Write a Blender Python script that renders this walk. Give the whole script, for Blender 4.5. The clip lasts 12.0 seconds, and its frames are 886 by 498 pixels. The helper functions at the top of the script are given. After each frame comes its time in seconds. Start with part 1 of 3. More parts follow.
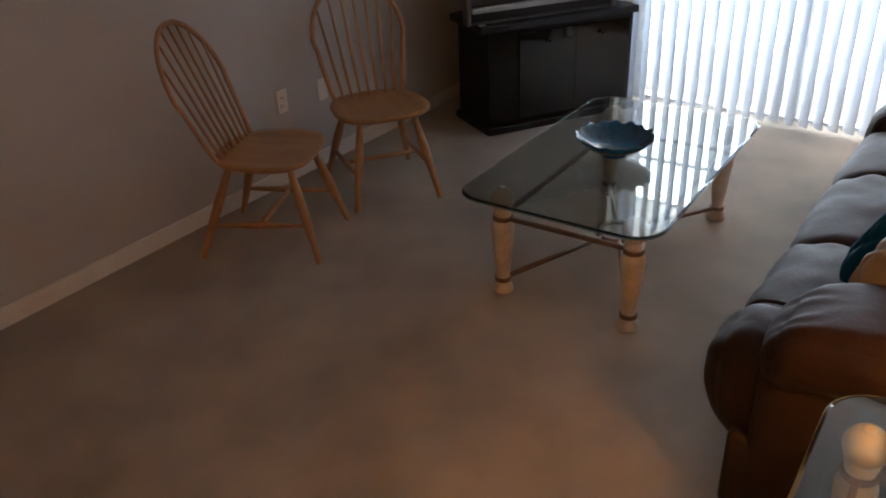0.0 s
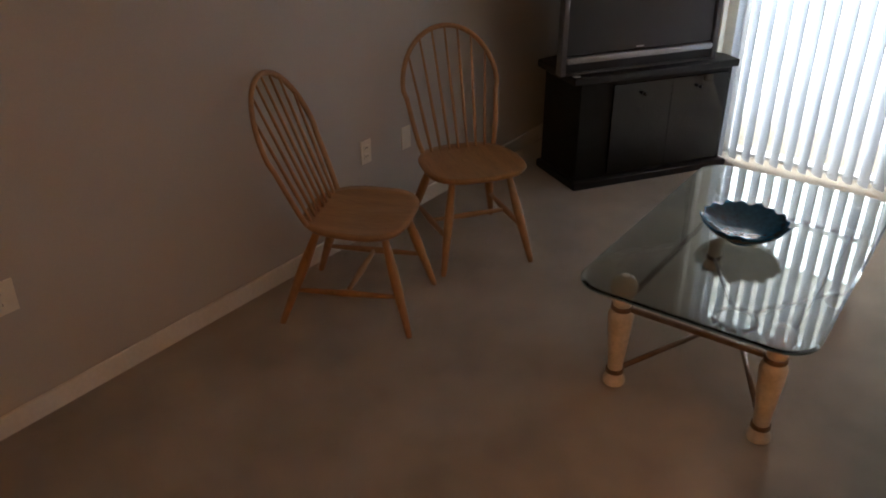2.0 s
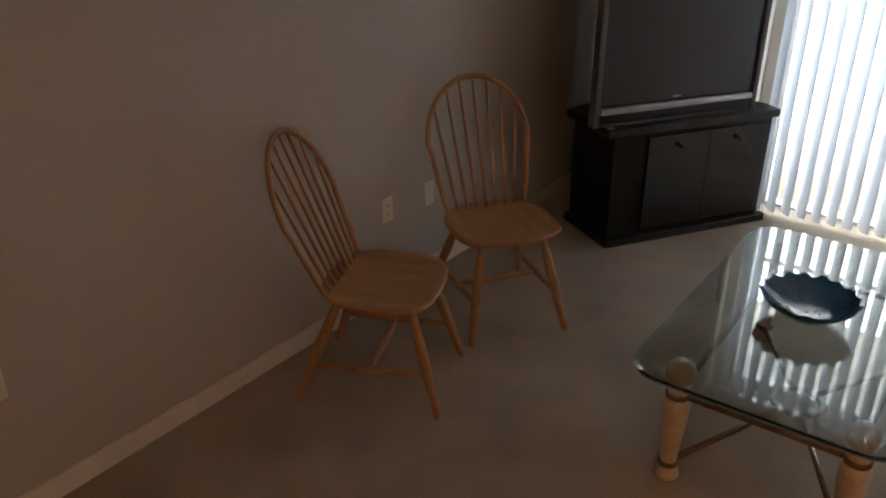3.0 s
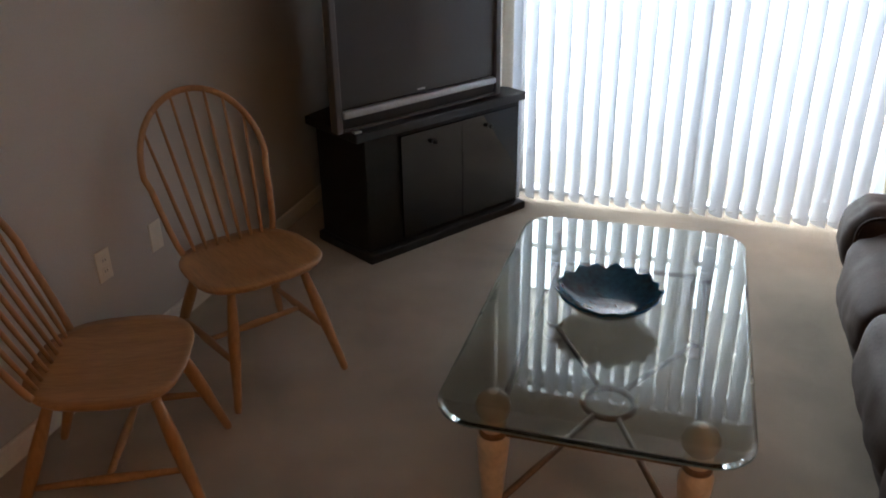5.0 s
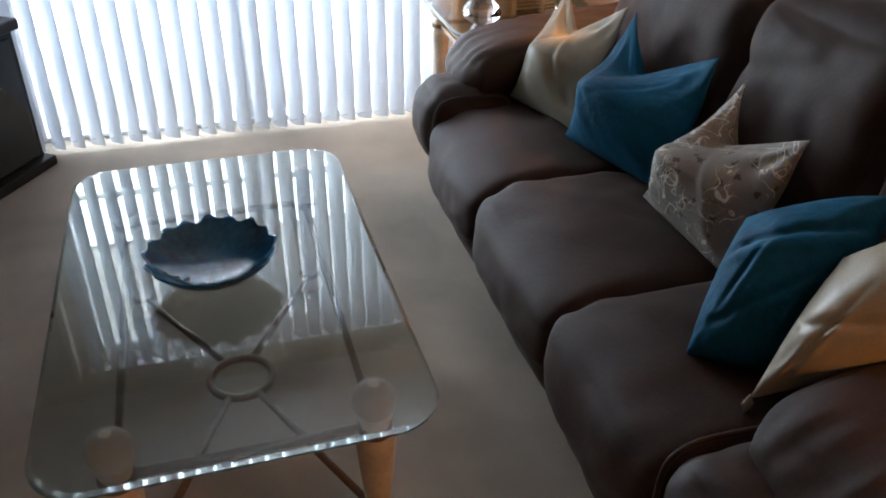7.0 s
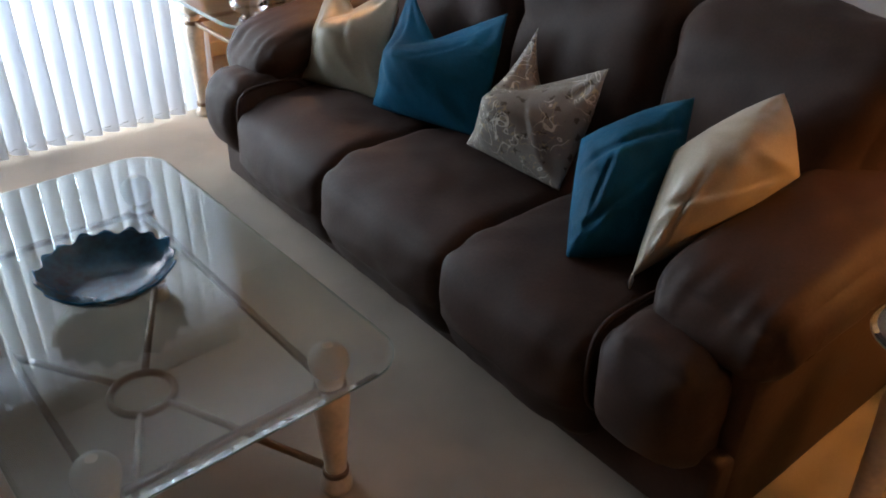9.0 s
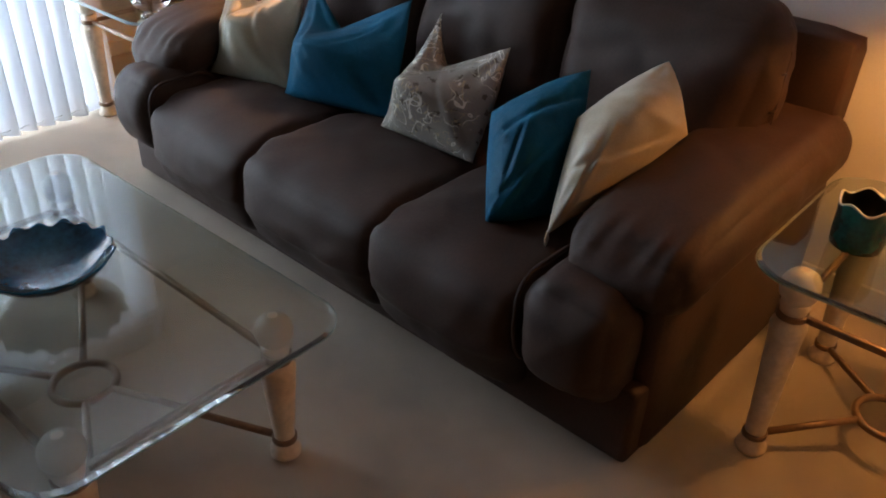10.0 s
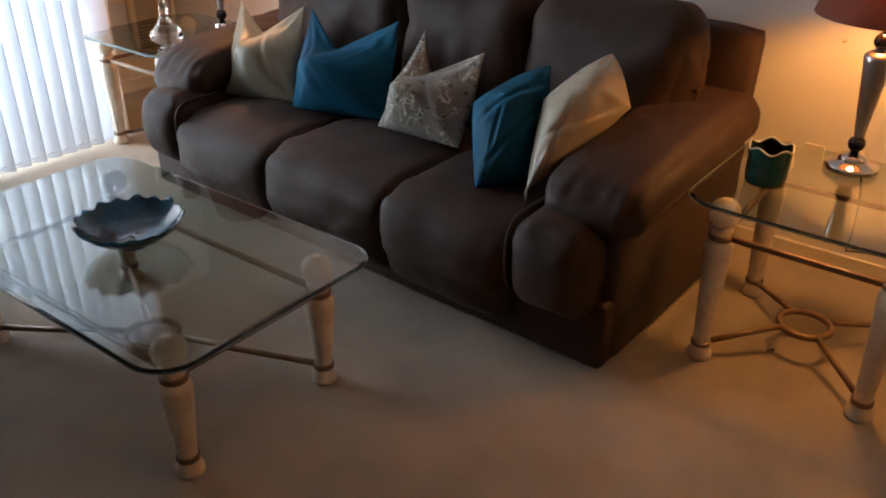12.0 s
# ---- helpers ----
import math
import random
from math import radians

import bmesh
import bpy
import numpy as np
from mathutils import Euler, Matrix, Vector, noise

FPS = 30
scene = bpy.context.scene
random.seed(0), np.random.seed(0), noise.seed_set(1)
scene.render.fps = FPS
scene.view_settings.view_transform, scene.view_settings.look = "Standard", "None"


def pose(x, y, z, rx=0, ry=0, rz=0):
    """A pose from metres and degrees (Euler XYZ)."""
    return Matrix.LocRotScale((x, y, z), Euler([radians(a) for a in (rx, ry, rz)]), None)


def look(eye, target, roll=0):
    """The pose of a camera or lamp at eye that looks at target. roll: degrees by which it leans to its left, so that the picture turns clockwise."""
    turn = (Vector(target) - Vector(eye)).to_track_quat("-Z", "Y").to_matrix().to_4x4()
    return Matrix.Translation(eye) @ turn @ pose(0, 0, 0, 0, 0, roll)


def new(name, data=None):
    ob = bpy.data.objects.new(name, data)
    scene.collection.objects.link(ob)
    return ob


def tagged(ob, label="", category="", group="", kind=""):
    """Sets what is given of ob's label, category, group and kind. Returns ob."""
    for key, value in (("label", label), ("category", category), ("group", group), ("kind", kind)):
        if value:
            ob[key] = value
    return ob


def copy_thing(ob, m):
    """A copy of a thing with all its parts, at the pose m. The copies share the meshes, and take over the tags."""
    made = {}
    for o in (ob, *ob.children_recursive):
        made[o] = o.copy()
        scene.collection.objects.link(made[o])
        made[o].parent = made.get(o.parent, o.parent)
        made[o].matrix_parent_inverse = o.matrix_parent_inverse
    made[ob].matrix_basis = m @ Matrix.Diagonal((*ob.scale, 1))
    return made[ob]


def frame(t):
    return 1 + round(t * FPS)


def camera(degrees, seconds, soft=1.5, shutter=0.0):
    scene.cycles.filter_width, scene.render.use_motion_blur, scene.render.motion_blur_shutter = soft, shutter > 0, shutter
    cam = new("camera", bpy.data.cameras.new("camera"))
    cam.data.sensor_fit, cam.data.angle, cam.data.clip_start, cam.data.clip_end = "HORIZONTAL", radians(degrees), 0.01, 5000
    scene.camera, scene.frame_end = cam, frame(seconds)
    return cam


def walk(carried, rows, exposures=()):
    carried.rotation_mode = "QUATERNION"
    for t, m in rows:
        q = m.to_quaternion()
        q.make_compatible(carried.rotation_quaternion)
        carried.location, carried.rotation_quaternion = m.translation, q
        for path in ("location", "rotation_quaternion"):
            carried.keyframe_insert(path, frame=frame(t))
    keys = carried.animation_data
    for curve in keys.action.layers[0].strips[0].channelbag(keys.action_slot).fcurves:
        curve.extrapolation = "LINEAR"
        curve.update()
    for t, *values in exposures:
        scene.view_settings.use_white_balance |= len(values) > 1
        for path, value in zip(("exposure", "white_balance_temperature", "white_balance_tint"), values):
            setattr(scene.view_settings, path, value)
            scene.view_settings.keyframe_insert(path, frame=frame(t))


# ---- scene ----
# ---------------------------------------------------------------- camera
cam = camera(56.49, 12.0, soft=1.9)
PATH = [
    (0, (1.465, -2.467, 1.766), (0.450, -1.037, 0.805), -2.33),
    (0.5, (1.359, -2.479, 1.800), (0.370, -1.038, 0.827), -0.93),
    (1, (1.240, -2.486, 1.834), (0.247, -1.046, 0.864), -0.00),
    (1.5, (1.103, -2.451, 1.864), (0.089, -1.021, 0.901), -0.00),
    (2, (0.966, -2.364, 1.895), (-0.081, -0.949, 0.947), -0.12),
    (2.5, (0.832, -2.263, 1.933), (-0.258, -0.860, 1.015), -0.16),
    (4.5, (0.426, -1.888, 1.752), (-0.331, -0.220, 0.948), -0.50),
    (5, (0.433, -1.753, 1.754), (-0.117, -0.039, 0.881), -1.00),
    (5.5, (0.430, -1.582, 1.696), (0.104, 0.160, 0.769), -1.40),
    (6, (0.372, -1.427, 1.636), (0.334, 0.317, 0.656), -0.30),
    (6.5, (0.314, -1.335, 1.642), (0.564, 0.356, 0.604), 0.40),
    (7, (0.300, -1.300, 1.624), (0.782, 0.324, 0.560), 0.80),
    (7.5, (0.247, -1.300, 1.615), (0.952, 0.233, 0.542), 1.30),
    (9.5, (-0.335, -1.248, 1.648), (0.871, -0.064, 0.578), 1.80),
    (10, (-0.389, -1.319, 1.655), (0.892, -0.218, 0.584), 2.00),
    (10.5, (-0.511, -1.391, 1.670), (0.786, -0.302, 0.605), 1.30),
    (11, (-0.710, -1.411, 1.634), (0.661, -0.368, 0.617), 2.30),
    (11.5, (-0.846, -1.497, 1.646), (0.543, -0.453, 0.656), 1.70),
    (12, (-0.953, -1.608, 1.655), (0.447, -0.542, 0.704), 0.60),
]
walk(cam, [(t, look(eye, target, roll)) for t, eye, target, roll in PATH],
     [(0, 0.0, 6400, 10), (2.5, -0.14, 7200, 10), (4.5, -0.10, 7000, 10), (5.5, 0.02, 6700, 10), (6.5, 0.02, 6400, 10), (7.5, 0.05, 6350, 10), (9.5, 0.02, 6450, 10), (10, 0.0, 6300, 10), (10.5, -0.03, 5350, 10), (11, 0.0, 5250, 10), (11.5, 0.0, 6500, 10), (12, 0.0, 6500, 10)])

# ---------------------------------------------------------------- world and light
world = bpy.data.worlds.new("sky")
scene.world = world
world.use_nodes = True
wn = world.node_tree
sky = wn.nodes.new("ShaderNodeTexSky")
sky.sky_type = "NISHITA"
sky.sun_disc = False
sky.sun_elevation = radians(48)
sky.sun_rotation = radians(200)
wn.links.new(sky.outputs[0], wn.nodes["Background"].inputs[0])
wn.nodes["Background"].inputs[1].default_value = 0.12


def area_light(name, m, sx, sy, watts, color):
    data = bpy.data.lights.new(name, "AREA")
    data.shape, data.size, data.size_y, data.energy, data.color = "RECTANGLE", sx, sy, watts, color
    ob = new(name, data)
    ob.matrix_basis = m
    return ob


def bulb_light(name, at, radius, watts, color):
    data = bpy.data.lights.new(name, "POINT")
    data.shadow_soft_size, data.energy, data.color = radius, watts, color
    ob = new(name, data)
    ob.location = at
    return ob


WARM = (1.0, 0.40, 0.095)
area_light("daylight_at_patio", look((0.35, 4.30, 1.19), (0.35, 0.0, 1.17)), 4.4, 2.62, 440, (0.79, 0.89, 1.0))
bulb_light("table_lamp_bulb", (1.907, -1.138, 1.215), 0.055, 28, WARM)
bulb_light("far_lamp_bulb", (1.79, 1.94, 1.215), 0.055, 13, WARM)
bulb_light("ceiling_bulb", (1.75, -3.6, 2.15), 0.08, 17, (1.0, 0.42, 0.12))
scene.view_settings.exposure = 0.0


# ---------------------------------------------------------------- materials
def mat(name, color, rough=0.6, metal=0.0, var=0.12, scale=6.0, fine=80.0, bump=0.0, coat=0.0, spec=0.5, sheen=0.0,
        bump_scale=None, stretch=(1, 1, 1), dark=None):
    """A surface with colour variation at two scales, roughness variation and fine relief."""
    m = bpy.data.materials.new(name)
    m.use_nodes = True
    nt = m.node_tree
    b = nt.nodes["Principled BSDF"]
    co = nt.nodes.new("ShaderNodeTexCoord")
    mp = nt.nodes.new("ShaderNodeMapping")
    mp.inputs["Scale"].default_value = stretch
    nt.links.new(co.outputs["Object"], mp.inputs["Vector"])
    n1, n2 = nt.nodes.new("ShaderNodeTexNoise"), nt.nodes.new("ShaderNodeTexNoise")
    n1.inputs["Scale"].default_value, n2.inputs["Scale"].default_value = scale, fine
    n1.inputs["Detail"].default_value, n2.inputs["Detail"].default_value = 4, 3
    for n in (n1, n2):
        nt.links.new(mp.outputs[0], n.inputs["Vector"])
    mix = nt.nodes.new("ShaderNodeMath")
    mix.operation = "MULTIPLY_ADD"
    mix.inputs[1].default_value, mix.inputs[2].default_value = 0.4, 0.0
    nt.links.new(n2.outputs["Fac"], mix.inputs[0])
    add = nt.nodes.new("ShaderNodeMath")
    add.operation = "MULTIPLY_ADD"
    add.inputs[1].default_value = 0.6
    nt.links.new(n1.outputs["Fac"], add.inputs[0])
    nt.links.new(mix.outputs[0], add.inputs[2])
    ramp = nt.nodes.new("ShaderNodeValToRGB")
    lo = dark or tuple(c * (1 - 2.2 * var) for c in color)
    hi = tuple(min(1, c * (1 + 1.4 * var)) for c in color)
    ramp.color_ramp.elements[0].position, ramp.color_ramp.elements[0].color = 0.32, (*[max(0, c) for c in lo], 1)
    ramp.color_ramp.elements[1].position, ramp.color_ramp.elements[1].color = 0.68, (*hi, 1)
    nt.links.new(add.outputs[0], ramp.inputs[0])
    nt.links.new(ramp.outputs[0], b.inputs["Base Color"])
    b.inputs["Metallic"].default_value = metal
    b.inputs["Specular IOR Level"].default_value = spec
    b.inputs["Coat Weight"].default_value = coat
    b.inputs["Sheen Weight"].default_value = sheen
    rr = nt.nodes.new("ShaderNodeMapRange")
    rr.inputs["To Min"].default_value, rr.inputs["To Max"].default_value = max(0.02, rough * 0.85), min(1, rough * 1.15)
    nt.links.new(n1.outputs["Fac"], rr.inputs["Value"])
    nt.links.new(rr.outputs[0], b.inputs["Roughness"])
    if bump:
        n3 = nt.nodes.new("ShaderNodeTexNoise")
        n3.inputs["Scale"].default_value, n3.inputs["Detail"].default_value = bump_scale or fine, 5
        nt.links.new(mp.outputs[0], n3.inputs["Vector"])
        bp = nt.nodes.new("ShaderNodeBump")
        bp.inputs["Strength"].default_value, bp.inputs["Distance"].default_value = bump, 0.01
        nt.links.new(n3.outputs["Fac"], bp.inputs["Height"])
        nt.links.new(bp.outputs[0], b.inputs["Normal"])
    return m


def glass_mat(name, tint, rough=0.0, ior=1.5):
    m = bpy.data.materials.new(name)
    m.use_nodes = True
    b = m.node_tree.nodes["Principled BSDF"]
    b.inputs["Base Color"].default_value = (*tint, 1)
    b.inputs["Transmission Weight"].default_value = 1.0
    b.inputs["Roughness"].default_value = rough
    b.inputs["IOR"].default_value = ior
    return m


def slat_mat(name):
    """Thin white vinyl that lets part of the daylight through."""
    m = bpy.data.materials.new(name)
    m.use_nodes = True
    nt = m.node_tree
    b = nt.nodes["Principled BSDF"]
    b.inputs["Base Color"].default_value = (0.84, 0.86, 0.88, 1)
    b.inputs["Roughness"].default_value = 0.45
    tr = nt.nodes.new("ShaderNodeBsdfTranslucent")
    no = nt.nodes.new("ShaderNodeTexNoise")
    no.inputs["Scale"].default_value = 9.0
    rp = nt.nodes.new("ShaderNodeValToRGB")
    rp.color_ramp.elements[0].color, rp.color_ramp.elements[1].color = (0.78, 0.82, 0.88, 1), (0.88, 0.92, 0.98, 1)
    nt.links.new(no.outputs["Fac"], rp.inputs[0])
    nt.links.new(rp.outputs[0], tr.inputs["Color"])
    mx = nt.nodes.new("ShaderNodeMixShader")
    mx.inputs[0].default_value = 0.33
    nt.links.new(b.outputs[0], mx.inputs[1])
    nt.links.new(tr.outputs[0], mx.inputs[2])
    nt.links.new(mx.outputs[0], nt.nodes["Material Output"].inputs[0])
    return m


def emit_mat(name, color, strength):
    m = bpy.data.materials.new(name)
    m.use_nodes = True
    b = m.node_tree.nodes["Principled BSDF"]
    b.inputs["Base Color"].default_value = (*color, 1)
    b.inputs["Emission Color"].default_value = (*color, 1)
    b.inputs["Emission Strength"].default_value = strength
    return m


def shade_mat(name, color):
    m = bpy.data.materials.new(name)
    m.use_nodes = True
    nt = m.node_tree
    b = nt.nodes["Principled BSDF"]
    b.inputs["Base Color"].default_value = (*color, 1)
    b.inputs["Roughness"].default_value = 0.8
    tr = nt.nodes.new("ShaderNodeBsdfTranslucent")
    tr.inputs["Color"].default_value = (*[min(1, c * 1.6) for c in color], 1)
    mx = nt.nodes.new("ShaderNodeMixShader")
    mx.inputs[0].default_value = 0.36
    nt.links.new(b.outputs[0], mx.inputs[1])
    nt.links.new(tr.outputs[0], mx.inputs[2])
    nt.links.new(mx.outputs[0], nt.nodes["Material Output"].inputs[0])
    return m


def brocade_mat(name):
    """Silver-grey brocade with pale curling scrolls and small dark four-pointed leaves."""
    m = mat(name, (0.215, 0.20, 0.178), 0.42, 0.0, 0.10, 10, 240, 0.15, spec=0.6)
    nt = m.node_tree
    b = nt.nodes["Principled BSDF"]
    ramp = [n for n in nt.nodes if n.type == "VALTORGB"][0]
    co = [n for n in nt.nodes if n.type == "TEX_COORD"][0]

    def band(source, a, b_, c, d):
        r = nt.nodes.new("ShaderNodeValToRGB")
        e = r.color_ramp.elements
        e[0].position, e[0].color = a, (0, 0, 0, 1)
        e[1].position, e[1].color = d, (0, 0, 0, 1)
        for p in (b_, c):
            k = e.new(p)
            k.color = (1, 1, 1, 1)
        nt.links.new(source, r.inputs[0])
        return r.outputs[0]

    def over(fac, below, color):
        mx = nt.nodes.new("ShaderNodeMix")
        mx.data_type = "RGBA"
        mx.inputs[7].default_value = color
        nt.links.new(fac, mx.inputs[0])
        nt.links.new(below, mx.inputs[6])
        return mx.outputs[2]

    def times(a, b_):
        k = nt.nodes.new("ShaderNodeMath")
        k.operation = "MULTIPLY"
        nt.links.new(a, k.inputs[0])
        nt.links.new(b_, k.inputs[1])
        return k.outputs[0]

    def noise_at(scale, detail, warp=0.0):
        k = nt.nodes.new("ShaderNodeTexNoise")
        k.inputs["Scale"].default_value, k.inputs["Detail"].default_value, k.inputs["Distortion"].default_value = scale, detail, warp
        nt.links.new(co.outputs["Object"], k.inputs["Vector"])
        return k.outputs["Fac"]

    patch = band(noise_at(8, 1), 0.44, 0.49, 0.9, 0.95)
    scroll = times(band(noise_at(17, 0, 1.6), 0.47, 0.485, 0.515, 0.53), patch)
    curl = times(band(noise_at(34, 0, 0.8), 0.47, 0.485, 0.505, 0.52), patch)
    star = nt.nodes.new("ShaderNodeTexVoronoi")
    star.distance = "MINKOWSKI"
    star.inputs["Exponent"].default_value, star.inputs["Scale"].default_value = 0.5, 24
    nt.links.new(co.outputs["Object"], star.inputs["Vector"])
    leaf = nt.nodes.new("ShaderNodeValToRGB")
    leaf.color_ramp.elements[0].position, leaf.color_ramp.elements[0].color = 0.80, (1, 1, 1, 1)
    leaf.color_ramp.elements[1].position, leaf.color_ramp.elements[1].color = 0.90, (0, 0, 0, 1)
    nt.links.new(star.outputs["Distance"], leaf.inputs[0])
    col = over(leaf.outputs[0], ramp.outputs[0], (0.060, 0.045, 0.028, 1))
    col = over(curl, col, (0.40, 0.33, 0.21, 1))
    col = over(scroll, col, (0.68, 0.65, 0.57, 1))
    nt.links.new(col, b.inputs["Base Color"])
    return m


# same wall paint twice: darkened where less light falls, paler on the lit walls
WALL_SHADED = mat("painted_wall_shaded", (0.47, 0.44, 0.395), 0.75, 0, 0.03, 1.3, 160, 0.10, bump_scale=220)
WHITE_WALL_LIT = mat("white_wall_lit", (0.74, 0.73, 0.70), 0.7, 0, 0.03, 1.3, 160, 0.08, bump_scale=220)
CEIL = mat("ceiling_paint", (0.72, 0.71, 0.68), 0.9, 0, 0.03, 2, 90, 0.5)
TRIM = mat("white_trim_paint", (0.74, 0.70, 0.62), 0.42, 0, 0.05, 5, 60, 0.05)
CARPET = mat("cut_pile_carpet", (0.47, 0.385, 0.285), 0.97, 0, 0.20, 2.6, 420, 0.9, sheen=0.35, spec=0.1, bump_scale=520)
OAK = mat("honey_oak", (0.40, 0.205, 0.08), 0.42, 0, 0.14, 9, 90, 0.06, coat=0.25, stretch=(1, 1, 0.18))
OAK_SEAT = mat("honey_oak_seat", (0.39, 0.195, 0.075), 0.40, 0, 0.16, 9, 90, 0.06, coat=0.3, stretch=(0.2, 1.6, 1))
BLACK = mat("black_lacquer", (0.009, 0.009, 0.009), 0.34, 0, 0.2, 7, 120, 0.02, spec=0.25)
BLACK_MATT = mat("black_plastic", (0.009, 0.009, 0.010), 0.55, 0, 0.2, 7, 120, 0.04)
SMOKED = mat("smoked_glass", (0.010, 0.010, 0.012), 0.045, 0, 0.1, 3, 40, 0.0, spec=0.45)
SCREEN = mat("dark_screen", (0.022, 0.023, 0.024), 0.36, 0, 0.08, 2, 60, 0.0, spec=0.7)
SILVER = mat("silver_plastic", (0.42, 0.42, 0.43), 0.36, 0.6, 0.06, 12, 120, 0.02)
GREY_FRAME = mat("grey_plastic_frame", (0.10, 0.10, 0.105), 0.4, 0.2, 0.08, 12, 120, 0.02)
CHROME = mat("polished_chrome", (0.72, 0.70, 0.67), 0.12, 1.0, 0.04, 8, 90, 0.0)
SATIN = mat("brushed_steel", (0.55, 0.54, 0.54), 0.30, 1.0, 0.06, 8, 140, 0.02, stretch=(1, 1, 0.1))
BLACK_BALL = mat("black_glass_ball", (0.01, 0.008, 0.008), 0.06, 0, 0.1, 8, 60, 0.0, coat=0.6)
STONE = mat("cream_stone_resin", (0.66, 0.56, 0.44), 0.38, 0, 0.10, 11, 70, 0.05, coat=0.15)
BRONZE = mat("bronze_band", (0.20, 0.125, 0.075), 0.42, 0.35, 0.15, 14, 120, 0.04)
GLASS = glass_mat("table_glass", (0.58, 0.65, 0.625), 0.0, 1.68)
GLASS_EDGE = glass_mat("ground_glass_edge", (0.14, 0.22, 0.19), 0.30)
GLASS_EDGE.node_tree.nodes["Principled BSDF"].inputs["Transmission Weight"].default_value = 0.40
CLEAR = glass_mat("clear_crystal", (0.98, 0.98, 0.98))
DOOR_GLASS = glass_mat("door_glass", (0.98, 0.99, 0.99))
SUEDE = mat("brown_microfibre", (0.030, 0.0122, 0.0068), 0.68, 0, 0.22, 5, 130, 0.10, sheen=0.02, spec=0.36, bump_scale=60)
BEIGE_SATIN = mat("champagne_satin", (0.40, 0.35, 0.26), 0.38, 0, 0.08, 7, 200, 0.12, sheen=0.15, bump_scale=32)
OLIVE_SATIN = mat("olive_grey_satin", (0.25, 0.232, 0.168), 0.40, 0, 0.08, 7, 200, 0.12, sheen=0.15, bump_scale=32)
BLUE_CLOTH = mat("peacock_blue_cloth", (0.001, 0.078, 0.150), 0.68, 0, 0.14, 9, 260, 0.30, spec=0.18, bump_scale=48)
BROCADE = brocade_mat("silver_brocade")
BOWL = mat("dark_teal_glaze", (0.010, 0.078, 0.150), 0.16, 0, 0.30, 12, 60, 0.05, coat=0.25, bump_scale=26)
POT = mat("green_glaze", (0.006, 0.085, 0.070), 0.14, 0, 0.25, 14, 80, 0.03, coat=0.6)
POT_IN = mat("dark_glaze_inside", (0.008, 0.010, 0.010), 0.3, 0, 0.2, 12, 60)
POT_RIM = mat("pale_glaze_rim", (0.50, 0.52, 0.42), 0.2, 0, 0.1, 12, 60, coat=0.5)
LOUVRE = mat("cream_louvre_paint", (0.66, 0.58, 0.42), 0.45, 0, 0.05, 8, 80, 0.04)
DARK_GAP = mat("louvre_gap_shade", (0.03, 0.025, 0.02), 0.9, 0, 0.1, 5, 40)
PLATE = mat("ivory_plastic", (0.72, 0.67, 0.56), 0.38, 0, 0.03, 12, 60)
SLOT = mat("socket_slot", (0.05, 0.045, 0.04), 0.6, 0, 0.1, 12, 60)
CORD = mat("dark_cord", (0.03, 0.02, 0.015), 0.55, 0, 0.1, 12, 60)
CANDLE_WAX = mat("brown_candle_wax", (0.16, 0.065, 0.028), 0.5, 0, 0.12, 10, 60)
ALU = mat("white_aluminium", (0.62, 0.63, 0.64), 0.4, 0.3, 0.05, 10, 80)
SHADE = shade_mat("brown_lamp_shade", (0.13, 0.06, 0.035))
BULB = emit_mat("bulb_glow", (1.0, 0.62, 0.28), 14)
VINYL = slat_mat("white_vinyl_slat")
CONCRETE = mat("patio_concrete", (0.62, 0.61, 0.59), 0.9, 0, 0.12, 3, 60, 0.3)
STUCCO = mat("pale_stucco", (0.66, 0.63, 0.58), 0.9, 0, 0.07, 2, 60, 0.3)
TAG = mat("white_tag", (0.8, 0.79, 0.75), 0.6, 0, 0.04, 20, 80)


# ---------------------------------------------------------------- mesh helpers
def part(name, bm, material, parent=None, label="", smooth=True):
    """Links a bmesh as one mesh object under a thing or a part."""
    me = bpy.data.meshes.new(name)
    bmesh.ops.recalc_face_normals(bm, faces=bm.faces)
    bm.to_mesh(me)
    bm.free()
    me.materials.append(material)
    for p in me.polygons:
        p.use_smooth = smooth
    ob = new(name, me)
    if parent:
        ob.parent = parent
    if label:
        ob["label"] = label
    return ob


def thing(name, m, label, category, group="", kind=""):
    ob = new(name)
    ob.empty_display_size = 0.1
    ob.matrix_basis = m
    return tagged(ob, label, category, group, kind)


def box(x0, y0, z0, x1, y1, z1, bevel=0.0, seg=2):
    bm = bmesh.new()
    bmesh.ops.create_cube(bm, size=1)
    for v in bm.verts:
        v.co = Vector(((x0 + x1) / 2 + v.co.x * (x1 - x0), (y0 + y1) / 2 + v.co.y * (y1 - y0), (z0 + z1) / 2 + v.co.z * (z1 - z0)))
    if bevel:
        bmesh.ops.bevel(bm, geom=bm.edges[:], offset=bevel, segments=seg, affect="EDGES", profile=0.5)
    return bm


def prism(points, z0, z1, bevel=0.0, seg=2):
    """An upright prism on a plan outline."""
    bm = bmesh.new()
    low = [bm.verts.new((x, y, z0)) for x, y in points]
    f = bm.faces.new(low)
    top = bmesh.ops.extrude_face_region(bm, geom=[f])["geom"]
    for v in top:
        if isinstance(v, bmesh.types.BMVert):
            v.co.z = z1
    if bevel:
        bmesh.ops.bevel(bm, geom=bm.edges[:], offset=bevel, segments=seg, affect="EDGES", profile=0.5)
    return bm


